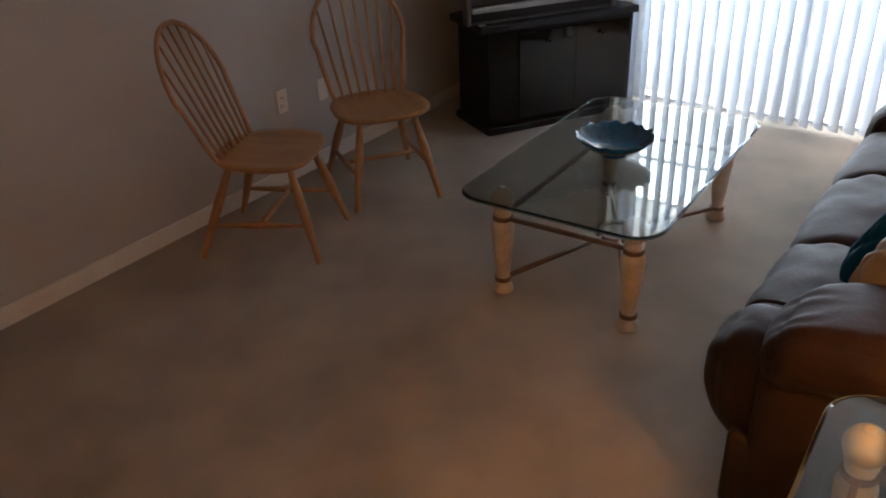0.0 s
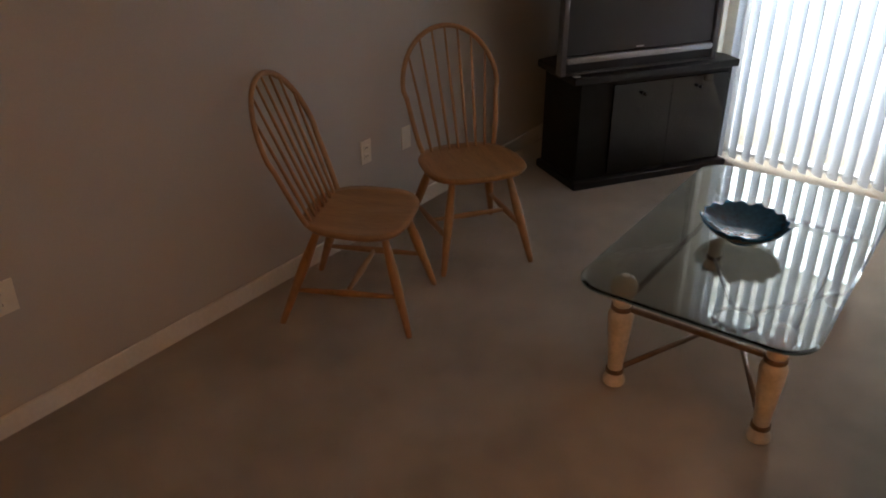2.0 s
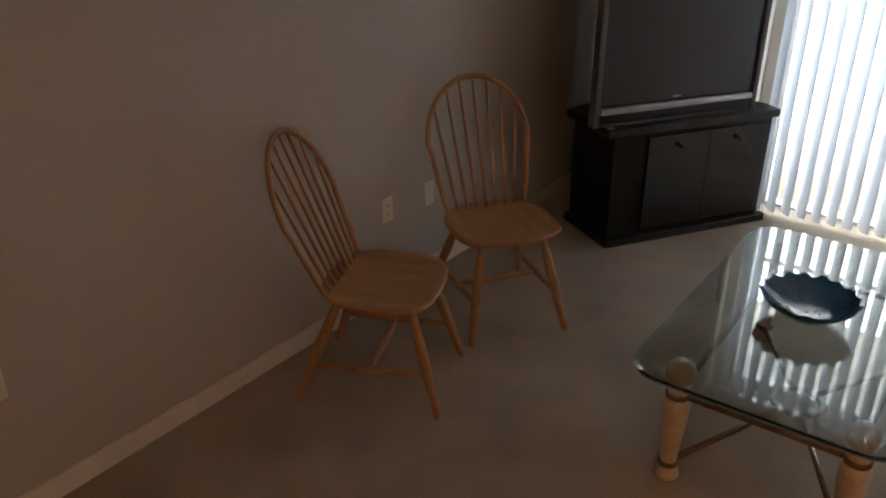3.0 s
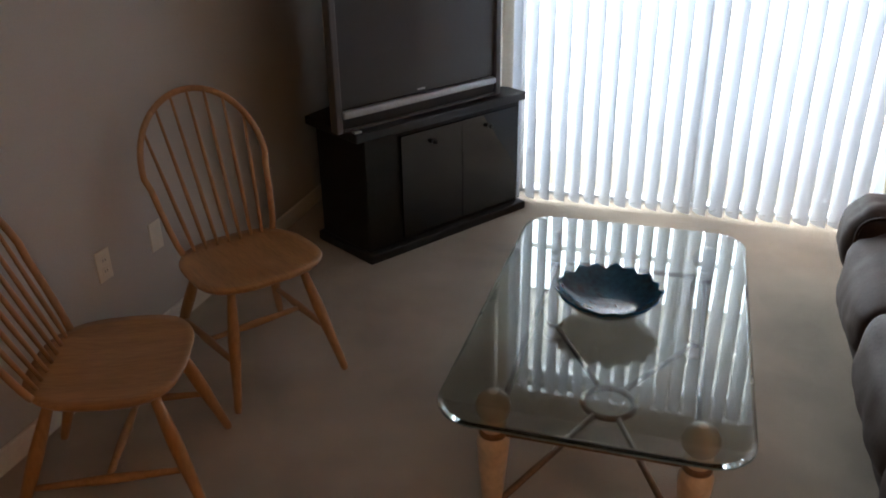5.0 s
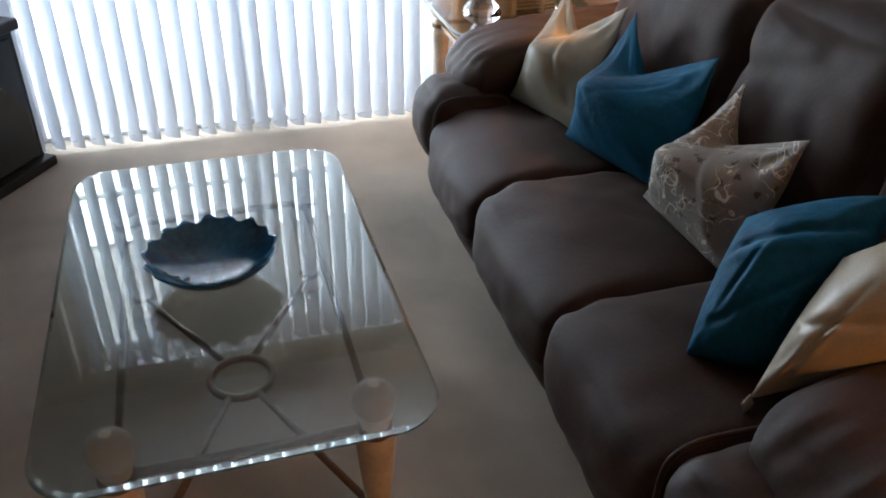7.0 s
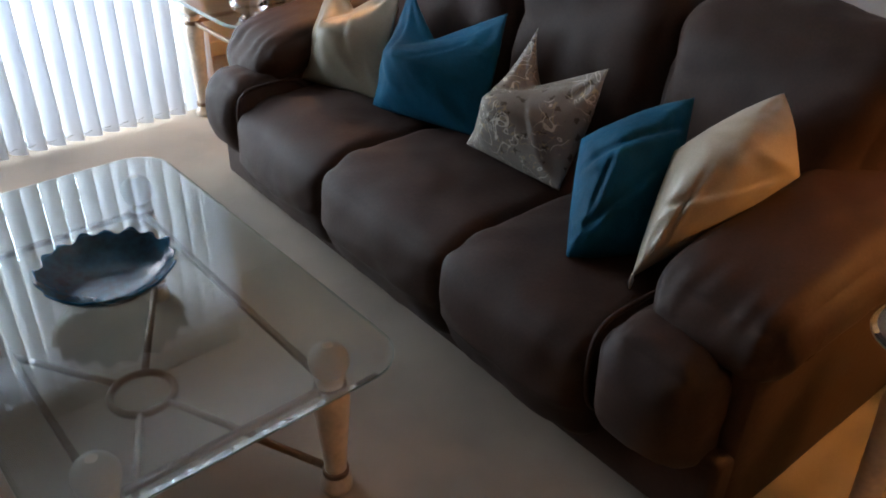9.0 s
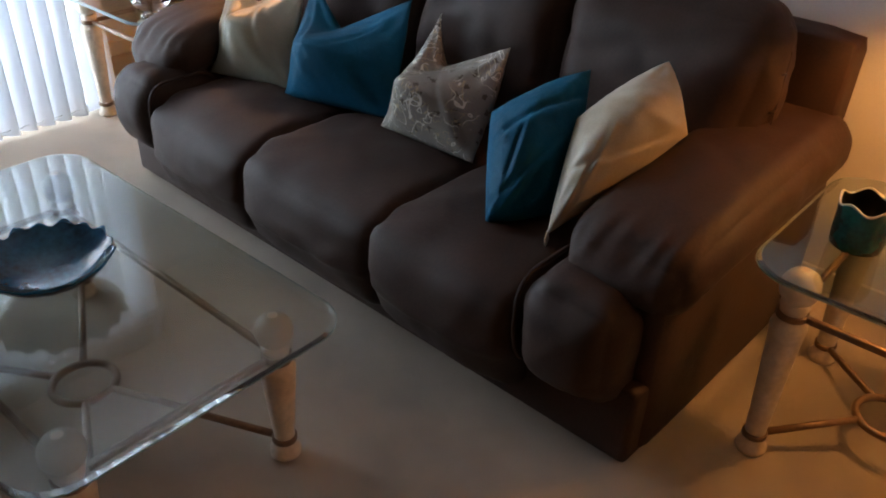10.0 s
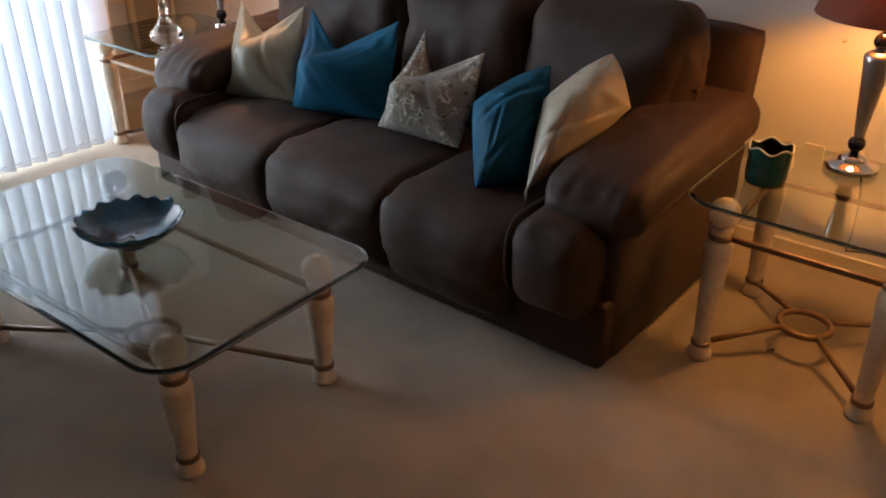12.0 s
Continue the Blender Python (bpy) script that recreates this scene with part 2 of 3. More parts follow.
def lathe(profile, seg=28, p=(0, 0, 0), q=None, wave=None, caps=(True, True)):
    """Turns (height, radius) pairs round the line from p to q, or round z."""
    bm = bmesh.new()
    p = Vector(p)
    turn, length = Matrix.Identity(3), 1.0
    if q is not None:
        d = Vector(q) - p
        length = d.length
        turn = d.to_track_quat("Z", "Y").to_matrix()
    rings = []
    for i, (h, r) in enumerate(profile):
        ring = []
        for k in range(seg):
            a = 2 * math.pi * k / seg
            rr, hh = (wave(i, a, r, h) if wave else (r, h))
            ring.append(bm.verts.new(p + turn @ Vector((rr * math.cos(a), rr * math.sin(a), hh * length))))
        rings.append(ring)
    for a, b in zip(rings, rings[1:]):
        for k in range(seg):
            bm.faces.new((a[k], a[(k + 1) % seg], b[(k + 1) % seg], b[k]))
    if caps[0] and profile[0][1] > 1e-4:
        bm.faces.new(rings[0][::-1])
    if caps[1] and profile[-1][1] > 1e-4:
        bm.faces.new(rings[-1])
    bmesh.ops.remove_doubles(bm, verts=bm.verts, dist=1e-5)
    return bm


def tube(points, radius, seg=10, closed=False, flat=1.0):
    """A round (or flattened) bar along a line of points; radius may be a list."""
    bm = bmesh.new()
    pts = [Vector(p) for p in points]
    n = len(pts)
    radii = radius if isinstance(radius, (list, tuple)) else [radius] * n
    rings = []
    up = None
    for i, p in enumerate(pts):
        a = pts[(i - 1) % n] if closed or i > 0 else p
        b = pts[(i + 1) % n] if closed or i < n - 1 else p
        d = (b - a).normalized()
        if up is None:
            up = Vector((0, 0, 1)) if abs(d.z) < 0.9 else Vector((1, 0, 0))
        side = d.cross(up).normalized()
        up = side.cross(d).normalized()
        rings.append([bm.verts.new(p + radii[i] * (math.cos(t) * side + flat * math.sin(t) * up))
                      for t in (2 * math.pi * k / seg for k in range(seg))])
    pairs = list(zip(rings, rings[1:])) + ([(rings[-1], rings[0])] if closed else [])
    for a, b in pairs:
        for k in range(seg):
            bm.faces.new((a[k], a[(k + 1) % seg], b[(k + 1) % seg], b[k]))
    if not closed:
        bm.faces.new(rings[0][::-1])
        bm.faces.new(rings[-1])
    return bm


def cushion(sx, sy, sz, r, bulge=(0.02, 0.02, 0.02), n=16, amp=0.006, freq=6.0, seed=0, shape=None):
    """A padded block round the origin: rounded edges, swollen faces, slight dents; shape(v) may bend it further."""
    bm = bmesh.new()
    made = {}
    hx, hy, hz = sx / 2, sy / 2, sz / 2
    inner = Vector((max(hx - r, 1e-3), max(hy - r, 1e-3), max(hz - r, 1e-3)))
    off = Vector((seed * 3.7, seed * 1.3, seed * 5.1))

    def vert(c):
        key = tuple(round(k, 5) for k in c)
        if key not in made:
            p = Vector((c[0] * hx, c[1] * hy, c[2] * hz))
            q = Vector([max(-inner[i], min(inner[i], p[i])) for i in range(3)])
            d = p - q
            if d.length > 1e-6:
                p = q + d.normalized() * r
            u = [1 - min(1, abs(k)) ** 2.2 for k in c]
            for i in range(3):
                j, k = (i + 1) % 3, (i + 2) % 3
                if abs(c[i]) > 0.999:
                    p[i] += math.copysign(bulge[i] * u[j] * u[k], c[i])
            nrm = p.normalized() if p.length else Vector((0, 0, 1))
            p += nrm * amp * (noise.noise(p * freq + off) + 0.5 * noise.noise(p * freq * 2.7 + off))
            if shape:
                p = shape(p)
            made[key] = bm.verts.new(p)
        return made[key]

    g = [-math.cos(math.pi * i / n) * 0.35 + (2 * i / n - 1) * 0.65 for i in range(n + 1)]
    for axis in range(3):
        for side in (-1, 1):
            for i in range(n):
                for j in range(n):
                    quad = []
                    for a, b in ((i, j), (i + 1, j), (i + 1, j + 1), (i, j + 1)):
                        c = [0, 0, 0]
                        c[axis], c[(axis + 1) % 3], c[(axis + 2) % 3] = side, g[a], g[b]
                        quad.append(vert(c))
                    bm.faces.new(quad if side > 0 else quad[::-1])
    return bm


def frame_of(centre, along, upward):
    """A pose whose x runs along and whose z runs near upward."""
    x = Vector(along).normalized()
    y = Vector(upward).cross(x).normalized()
    z = x.cross(y)
    m = Matrix((x, y, z)).transposed().to_4x4()
    m.translation = Vector(centre)
    return m


def structure(name, bm, material, label, category, smooth=False):
    return tagged(part(name, bm, material, smooth=smooth), label, category, kind="structure")


# ---------------------------------------------------------------- the room
XL, XR, YW, YB, H = -1.53, 2.32, 2.50, -4.6, 2.44
YA, XA = 3.12, 1.485  # alcove beside the glass door
DX0, DX1, DH = -0.52, 1.43, 2.17  # door opening

structure("floor", box(XL - 0.12, YB - 0.12, -0.10, XR + 0.12, YA + 0.12, 0.0), CARPET, "beige cut-pile carpet over the whole room", "floor")
structure("ceiling", box(XL - 0.12, YB - 0.12, H, XR + 0.12, YA + 0.12, H + 0.1), CEIL, "off-white textured ceiling above the room", "ceiling")
structure("wall_west", box(XL - 0.12, YB, 0, XL, YW, H), WALL_SHADED, "plain painted wall behind the wooden chairs", "wall")
structure("wall_east", box(XR, YB, 0, XR + 0.12, YA, H), WHITE_WALL_LIT, "plain white wall behind the brown sofa", "wall")
structure("wall_south", box(XL - 0.12, YB - 0.12, 0, XR + 0.12, YB, H), WALL_SHADED, "plain painted back wall of the room", "wall")
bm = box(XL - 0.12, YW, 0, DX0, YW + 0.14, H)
structure("wall_north_1", bm, WALL_SHADED, "painted wall beside the glass door, behind the television", "wall")
structure("wall_north_2", box(DX1, YW, 0, XA, YA, H), WHITE_WALL_LIT, "narrow white wall at the end of the blinds", "wall")
structure("wall_north_3", box(DX0, YW, DH, DX1, YW + 0.14, H), WALL_SHADED, "painted wall above the glass door", "wall")
structure("wall_alcove", box(XA, YA, 0, XR + 0.12, YA + 0.12, H), WHITE_WALL_LIT, "lamp-lit wall with a louvred panel", "wall")


def baseboard(name, x0, y0, x1, y1, out):
    """A skirting with a rounded top, proud of the wall by 14 mm towards out."""
    ox, oy = out
    bm = box(min(x0, x1, x0 + ox * 0.014, x1 + ox * 0.014), min(y0, y1, y0 + oy * 0.014, y1 + oy * 0.014), 0,
             max(x0, x1, x0 + ox * 0.014, x1 + ox * 0.014), max(y0, y1, y0 + oy * 0.014, y1 + oy * 0.014), 0.085, 0.005)
    structure(name, bm, TRIM, "cream painted skirting board along the wall", "baseboard")


baseboard("baseboard_1", XL, YB, XL, YW, (1, 0))
baseboard("baseboard_2", XR, YB, XR, YA, (-1, 0))
baseboard("baseboard_3", XL + 0.016, YW, DX0 - 0.07, YW, (0, -1))
baseboard("baseboard_4", XA + 0.002, YA, XR - 0.016, YA, (0, -1))

# sliding glass door in the opening
door = thing("door_1", Matrix.Identity(4), "white aluminium sliding glass door behind vertical blinds", "glass door", kind="structure")
for n_, a in (("jamb", (DX0, YW + 0.03, 0.0, DX0 + 0.06, YW + 0.12, DH)), ("jamb", (DX1 - 0.06, YW + 0.03, 0, DX1, YW + 0.12, DH)),
              ("head_rail", (DX0 + 0.06, YW + 0.03, DH - 0.06, DX1 - 0.06, YW + 0.12, DH)), ("sill_track", (DX0 + 0.06, YW + 0.03, 0, DX1 - 0.06, YW + 0.12, 0.022)),
              ("meeting_stile", (0.45, YW + 0.045, 0.022, 0.52, YW + 0.105, DH - 0.06))):
    part(n_, box(*a, 0.004), ALU, door, smooth=False)
for a, b in ((DX0 + 0.06, 0.45), (0.52, DX1 - 0.06)):
    pane = part("pane", box(a, YW + 0.07, 0.022, b, YW + 0.076, DH - 0.06), DOOR_GLASS, door, smooth=False)
    pane.visible_shadow = False
trim = thing("trim", Matrix.Identity(4), "grey-white door casing with an added light-stopping board on its left", "door casing", kind="structure")
part("casing", box(DX0 - 0.06, YW - 0.016, 0, DX0, YW, DH + 0.06, 0.004), TRIM, trim, smooth=False)
# added board: keeps daylight from leaking sideways past the slats onto the wall
part("casing", box(DX0 - 0.088, YW - 0.088, 0, DX0 - 0.062, YW, DH + 0.06, 0.004), TRIM, trim, smooth=False)
part("casing", box(DX1, YW - 0.016, 0, DX1 + 0.055, YW, DH + 0.06, 0.004), TRIM, trim, smooth=False)
part("casing", box(DX0, YW - 0.016, DH, DX1, YW, DH + 0.06, 0.004), TRIM, trim, smooth=False)

# outside the door
structure("ground", box(-30, YA + 0.13, -0.16, 30, 60, -0.12), CONCRETE, "pale concrete patio and ground outside the door", "ground")


structure("patio_roof", box(-2.6, YA + 0.13, 2.52, 3.4, 4.36, 2.62), STUCCO, "pale flat patio roof outside the glass door", "roof")
structure("patio_crossbar", box(-2.6, 4.20, 2.055, 3.4, 4.235, 2.085, 0.004), ALU, "thin white aluminium bar across the patio opening", "trim")


# ---------------------------------------------------------------- vertical blinds
def vertical_blind():
    t = thing("vertical_blind", Matrix.Translation((0, 0, 0)), "white vinyl vertical blinds, nearly closed, across the glass door", "vertical blinds")
    y = 2.425
    part("head_rail", box(DX0 - 0.02, y - 0.03, 2.18, DX1 + 0.03, y + 0.03, 2.23, 0.006), ALU, t, smooth=False)
    bm = bmesh.new()
    w, seg, th = 0.089, 8, 0.0012
    rows = []
    for z in (0.016, 2.18):
        for s in (0, 1):
            row = []
            for k in range(seg + 1):
                u = 2 * k / seg - 1
                row.append(bm.verts.new((u * w / 2, 0.013 * (1 - u * u) * -1 + (th if s else 0), z)))
            rows.append(row)
    lo0, lo1, hi0, hi1 = rows
    for k in range(seg):
        bm.faces.new((lo0[k], lo0[k + 1], hi0[k + 1], hi0[k]))
        bm.faces.new((lo1[k + 1], lo1[k], hi1[k], hi1[k + 1]))
        bm.faces.new((lo0[k], lo1[k], lo1[k + 1], lo0[k + 1]))
        bm.faces.new((hi0[k + 1], hi1[k + 1], hi1[k], hi0[k]))
    for k in (0, seg):
        bm.faces.new((lo0[k], hi0[k], hi1[k], lo1[k]))
    first = part("slat", bm, VINYL, t)
    rng = random.Random(4)
    chain = [(-0.483 + k * 0.0164, y - 0.012 - 0.006 * math.sin(k * 2.1), 0.047 - 0.006 * abs(math.sin(k * math.pi / 5))) for k in range(106)]
    part("spacer_chain", tube(chain, 0.0018, 6), ALU, t, "thin spacer chain")
    # added translucent sheet, backlit to give the bright wall strip beside the slats
    part("bright_strip_panel", box(1.300, y + 0.020, 0.010, 1.445, y + 0.0215, 2.18), VINYL, t, "flat backlit white panel added for the bright strip past the slats", smooth=False)
    count = 22
    for i in range(count):
        ob = first if i == 0 else first.copy()
        if i:
            scene.collection.objects.link(ob)
        ob.matrix_basis = pose(-0.483 + i * 0.0820, y + rng.uniform(-0.002, 0.002), 0, rz=-43 + rng.uniform(-3, 3))
    return t


vertical_blind()


# ---------------------------------------------------------------- Windsor chairs
def windsor_chair():
    """Faces +x, centred under its seat."""
    t = thing("windsor_chair", Matrix.Identity(4), "honey oak bow-back Windsor chair against the wall", "chair", "Windsor chairs by the wall")
    sh = 0.445
    # saddle seat
    bm = bmesh.new()
    n, m = 40, 9
    rings = []
    for layer, (dz, k) in enumerate(((-0.034, 0.86), (-0.022, 0.965), (-0.008, 1.0), (0.0, 0.985))):
        ring = []
        for i in range(n):
            a = 2 * math.pi * i / n
            c, s = math.cos(a), math.sin(a)
            x = 0.225 * math.copysign(abs(c) ** 0.72, c)
            y = (0.238 + 0.02 * c) * math.copysign(abs(s) ** 0.70, s)
            ring.append(bm.verts.new((x * k, y * k, sh + dz)))
        rings.append(ring)
    for step in range(1, m):
        k = 1 - step / m
        ring = []
        for i in range(n):
            p = rings[3][i].co
            x, y = p.x * k, p.y * k
            dip = 0.013 * (1 - (k ** 2)) * (1 - 0.6 * max(0, x / 0.2) * math.exp(-(y / 0.05) ** 2))
            ring.append(bm.verts.new((x, y, sh - dip)))
        rings.append(ring)
    centre = bm.verts.new((0, 0, sh - 0.012))
    for a, b in zip(rings, rings[1:]):
        for i in range(n):
            bm.faces.new((a[i], a[(i + 1) % n], b[(i + 1) % n], b[i]))
    for i in range(n):
        bm.faces.new((rings[-1][i], rings[-1][(i + 1) % n], centre))
    bm.faces.new(rings[0][::-1])
    part("seat", bm, OAK_SEAT, t, "saddle-shaped oak seat")
    # legs, splayed and turned
    prof = [(0.0, 0.012), (0.03, 0.0135), (0.25, 0.0165), (0.45, 0.0205), (0.62, 0.0215), (0.80, 0.018), (1.0, 0.0135)]
    feet = {}
    for sx, sy in ((1, 1), (1, -1), (-1, 1), (-1, -1)):
        foot = Vector((0.252 if sx > 0 else -0.290, (0.217 if sx > 0 else 0.228) * sy, 0.0))
        top = Vector((0.135 * sx, 0.135 * sy, sh - 0.030))
        feet[sx, sy] = (foot, top)
        part("leg", lathe(prof, 14, foot, top), OAK, t)

    def on_leg(key, h):
        foot, top = feet[key]
        return foot.lerp(top, h)

    stp = [(0.0, 0.009), (0.2, 0.011), (0.5, 0.0155), (0.8, 0.011), (1.0, 0.009)]
    mids = []
    for sy in (1, -1):
        a, b = on_leg((1, sy), 0.40), on_leg((-1, sy), 0.36)
        part("stretcher", lathe(stp, 12, a, b), OAK, t)
        mids.append(a.lerp(b, 0.5))
    part("stretcher", lathe(stp, 12, mids[0], mids[1]), OAK, t)
    # bow back
    pts = []
    lean = 0.335

    def back(y, h):
        return Vector((-0.165 - lean * h / 0.52 * 0.62, y, sh - 0.004 + h))

    for i in range(33):
        a = math.pi * i / 32
        y = 0.236 * math.cos(a)
        h = 0.275 + 0.265 * math.sin(a)
        pts.append(back(y, h))
    left = [back(0.178 + 0.050 * (k / 8) ** 0.7, 0.27 * k / 8) for k in range(8)]
    right = [back(-p.y, p.z - sh + 0.004) for p in left][::-1]
    part("bow", tube(left + pts + right, 0.0125, 10, flat=0.85), OAK, t)
    # spindles
    for i in range(-3, 4):
        y0, y1 = 0.045 * i, 0.064 * i
        htop = 0.275 + 0.265 * math.sqrt(1 - (y1 / 0.236) ** 2)
        part("spindle", lathe([(0, 0.0065), (0.3, 0.0085), (0.6, 0.007), (1, 0.005)], 8, back(y0, 0.0), back(y1, htop)), OAK, t)
    return t


chair = windsor_chair()
chair.matrix_basis = pose(-1.105, -0.125, 0, rz=23.5)
chair["label"] = "honey oak bow-back Windsor chair turned towards the coffee table"
second = copy_thing(chair, pose(-1.05, 0.575, 0, rz=-35))
second["label"] = "honey oak bow-back Windsor chair beside the television stand"


# ---------------------------------------------------------------- television and stand
C, DV, NV = Vector((-0.94, 1.43, 0)), Vector((0.534, 0.846, 0)), Vector((0.846, -0.534, 0))
TVM = frame_of(C, DV, (0, 0, 1))  # x along the front, y to the rear


def tv_stand():
    t = thing("tv_stand", TVM, "black lacquered television stand with smoked glass doors", "TV stand")
    body = [(0.02, 0.035), (0.99, 0.035), (0.99, 0.13), (0.66, 0.50), (0.30, 0.50), (0.0, 0.40)]
    part("plinth", prism([(0.0, 0.0), (1.02, 0.0), (1.02, 0.14), (0.66, 0.51), (0.30, 0.51), (-0.02, 0.42)], 0.0, 0.045, 0.006), BLACK_MATT, t, smooth=False)
    part("body", prism(body, 0.045, 0.60, 0.005), BLACK, t, smooth=False)
    part("top", prism([(-0.045, -0.006), (1.00, -0.006), (1.00, 0.13), (0.66, 0.51), (0.28, 0.51), (-0.05, 0.41)], 0.605, 0.648, 0.008, 3), BLACK_MATT, t, smooth=False)
    for x0, x1 in ((0.215, 0.5865), (0.5895, 0.955)):
        d = part("door", box(x0, 0.020, 0.07, x1, 0.033, 0.575, 0.001), SMOKED, t, "smoked glass door", smooth=False)
    for x in (0.40, 0.76):
        k = part("knob", lathe([(0, 0.006), (0.5, 0.006), (0.55, 0.011), (0.9, 0.011), (1, 0.005)], 14, (x, 0.020, 0.515), (x, -0.006, 0.515)), BLACK, t, "black knob")
    return t


def television():
    t = thing("television", TVM @ Matrix.Translation((0, 0, 0.648)), "large rear-projection television with dark screen and silver trim", "television")
    x0, x1, y, top = -0.105, 0.868, 0.050, 0.80
    part("cabinet", prism([(x0 + 0.01, y + 0.045), (x1 - 0.01, y + 0.045), (x1 - 0.05, y + 0.12), (0.62, y + 0.42), (0.24, y + 0.42), (x0 + 0.05, y + 0.12)], 0.0, top - 0.01, 0.008), BLACK_MATT, t, smooth=False)
    part("screen", box(x0 + 0.035, y + 0.012, 0.10, x1 - 0.035, y + 0.046, top - 0.04, 0.002), SCREEN, t, "matt dark projection screen", smooth=False)
    part("side_frame", box(x0, y - 0.004, 0.0, x0 + 0.033, y + 0.05, top, 0.006), GREY_FRAME, t, smooth=False)
    part("side_frame", box(x1 - 0.033, y - 0.004, 0.0, x1, y + 0.05, top, 0.006), GREY_FRAME, t, smooth=False)
    part("top_frame", box(x0 + 0.034, y - 0.002, top - 0.039, x1 - 0.034, y + 0.05, top, 0.006), GREY_FRAME, t, smooth=False)
    part("silver_bar", box(x0 + 0.035, y - 0.012, 0.062, x1 - 0.035, y + 0.03, 0.094, 0.008, 3), SILVER, t, "silver trim bar")
    part("control_panel", box(x0 + 0.035, y + 0.004, 0.014, x1 - 0.035, y + 0.04, 0.060, 0.003), BLACK_MATT, t, smooth=False)
    part("lower_lip", box(x0 + 0.035, y - 0.006, 0.002, x1 - 0.035, y + 0.04, 0.013, 0.003), GREY_FRAME, t, smooth=False)
    part("maker_badge", box(0.352, y + 0.009, 0.112, 0.398, y + 0.013, 0.120, 0.001), SILVER, t, "small silver badge", smooth=False)
    return t


tv_stand()
television()
box_small = thing("remote_sensor", TVM @ Matrix.Translation((0.0, 0.02, 0.648)), "small pale box on the television stand", "small box")
part("case", box(-0.042, -0.012, 0, -0.004, 0.012, 0.008, 0.002), SILVER, box_small, smooth=False)


# ---------------------------------------------------------------- glass tables
LEG_R = 0.048


def glass_table(name, label, category, group, sx, sy, over_x, over_y, top, ring_z, corner, ground, shift=(0, 0)):
    """Legs at the corners of sx by sy round the origin, glass on their ball heads."""
    t = thing(name, Matrix.Identity(4), label, category, group)
    hb = top - 0.011 - 0.046  # ball centre
    hi = hb - 0.075  # upper band
    lo = 0.058
    for x in (-sx / 2, sx / 2):
        for y in (-sy / 2, sy / 2):
            leg = part("leg", lathe([(0.0, 0.036), (0.006, 0.041), (0.022, 0.041), (0.034, 0.033), (lo - 0.008, 0.028), (lo + 0.012, 0.0275),
                                     (lo + 0.03, 0.028), (hi - 0.11, 0.040), (hi - 0.055, 0.044), (hi - 0.035, 0.046), (hi - 0.022, 0.042), (hi - 0.012, 0.033), (hi + 0.014, 0.032),
                                     (hi + 0.028, 0.037)], 24), STONE, t, "cream stone-look turned leg")
            leg.location = (x, y, 0)
            ball = part("ball_head", lathe([(hb - LEG_R * math.cos(a), max(0.0, LEG_R * math.sin(a))) for a in (math.pi * k / 14 for k in range(15))], 24), STONE, leg)
            for z, r in ((lo, 0.0305), (hi, 0.036)):
                part("band", lathe([(z - 0.009, r), (z - 0.007, r + 0.003), (z + 0.007, r + 0.003), (z + 0.009, r)], 24), BRONZE, leg, "bronze band")
    # upper rails between the bands
    for y in (-sy / 2, sy / 2):
        part("rail", box(-sx / 2 + 0.03, y - 0.008, hi - 0.009, sx / 2 - 0.03, y + 0.008, hi + 0.009, 0.003), BRONZE, t)
    for x in (-sx / 2, sx / 2):
        part("rail", box(x - 0.008, -sy / 2 + 0.03, hi - 0.009, x + 0.008, sy / 2 - 0.03, hi + 0.009, 0.003), BRONZE, t)
    # ring and diagonals
    rr = 0.084
    part("ring", tube([(rr * math.cos(a), rr * math.sin(a), ring_z) for a in (2 * math.pi * k / 36 for k in range(36))], 0.0115, 10, True), BRONZE, t)
    for x in (-1, 1):
        for y in (-1, 1):
            d = Vector((x * sx / 2, y * sy / 2, 0))
            a, b = d.normalized() * (rr + 0.004), d - d.normalized() * 0.028
            part("diagonal_bar", tube([(a.x, a.y, ring_z), (b.x, b.y, lo)], 0.0105, 8), BRONZE, t)
    # glass with rounded corners and a bevelled rim
    gx, gy = sx / 2 + over_x, sy / 2 + over_y
    pts = []
    for cx, cy, a0 in ((gx - corner, gy - corner, 0), (-gx + corner, gy - corner, 90), (-gx + corner, -gy + corner, 180), (gx - corner, -gy + corner, 270)):
        for k in range(11):
            a = radians(a0 + 9 * k)
            pts.append((cx + corner * math.cos(a), cy + corner * math.sin(a)))
    bm = bmesh.new()
    loops = []
    for z, inset in ((top - 0.011, 0.002), (top - 0.009, 0.0), (top - 0.004, 0.0), (top, 0.010)):
        loops.append([bm.verts.new((x * (1 - inset / gx) + shift[0], y * (1 - inset / gy) + shift[1], z)) for x, y in pts])
    for i, (a, b) in enumerate(zip(loops, loops[1:])):
        for k in range(len(pts)):
            bm.faces.new((a[k], a[(k + 1) % len(pts)], b[(k + 1) % len(pts)], b[k])).material_index = 1 if i < ground else 0
    bm.faces.new(loops[0][::-1])
    bm.faces.new(loops[-1])
    g = part("glass_top", bm, GLASS, t, "clear bevelled glass top with rounded corners", smooth=False)
    g.data.materials.append(GLASS_EDGE)
    g.visible_shadow = False
    return t


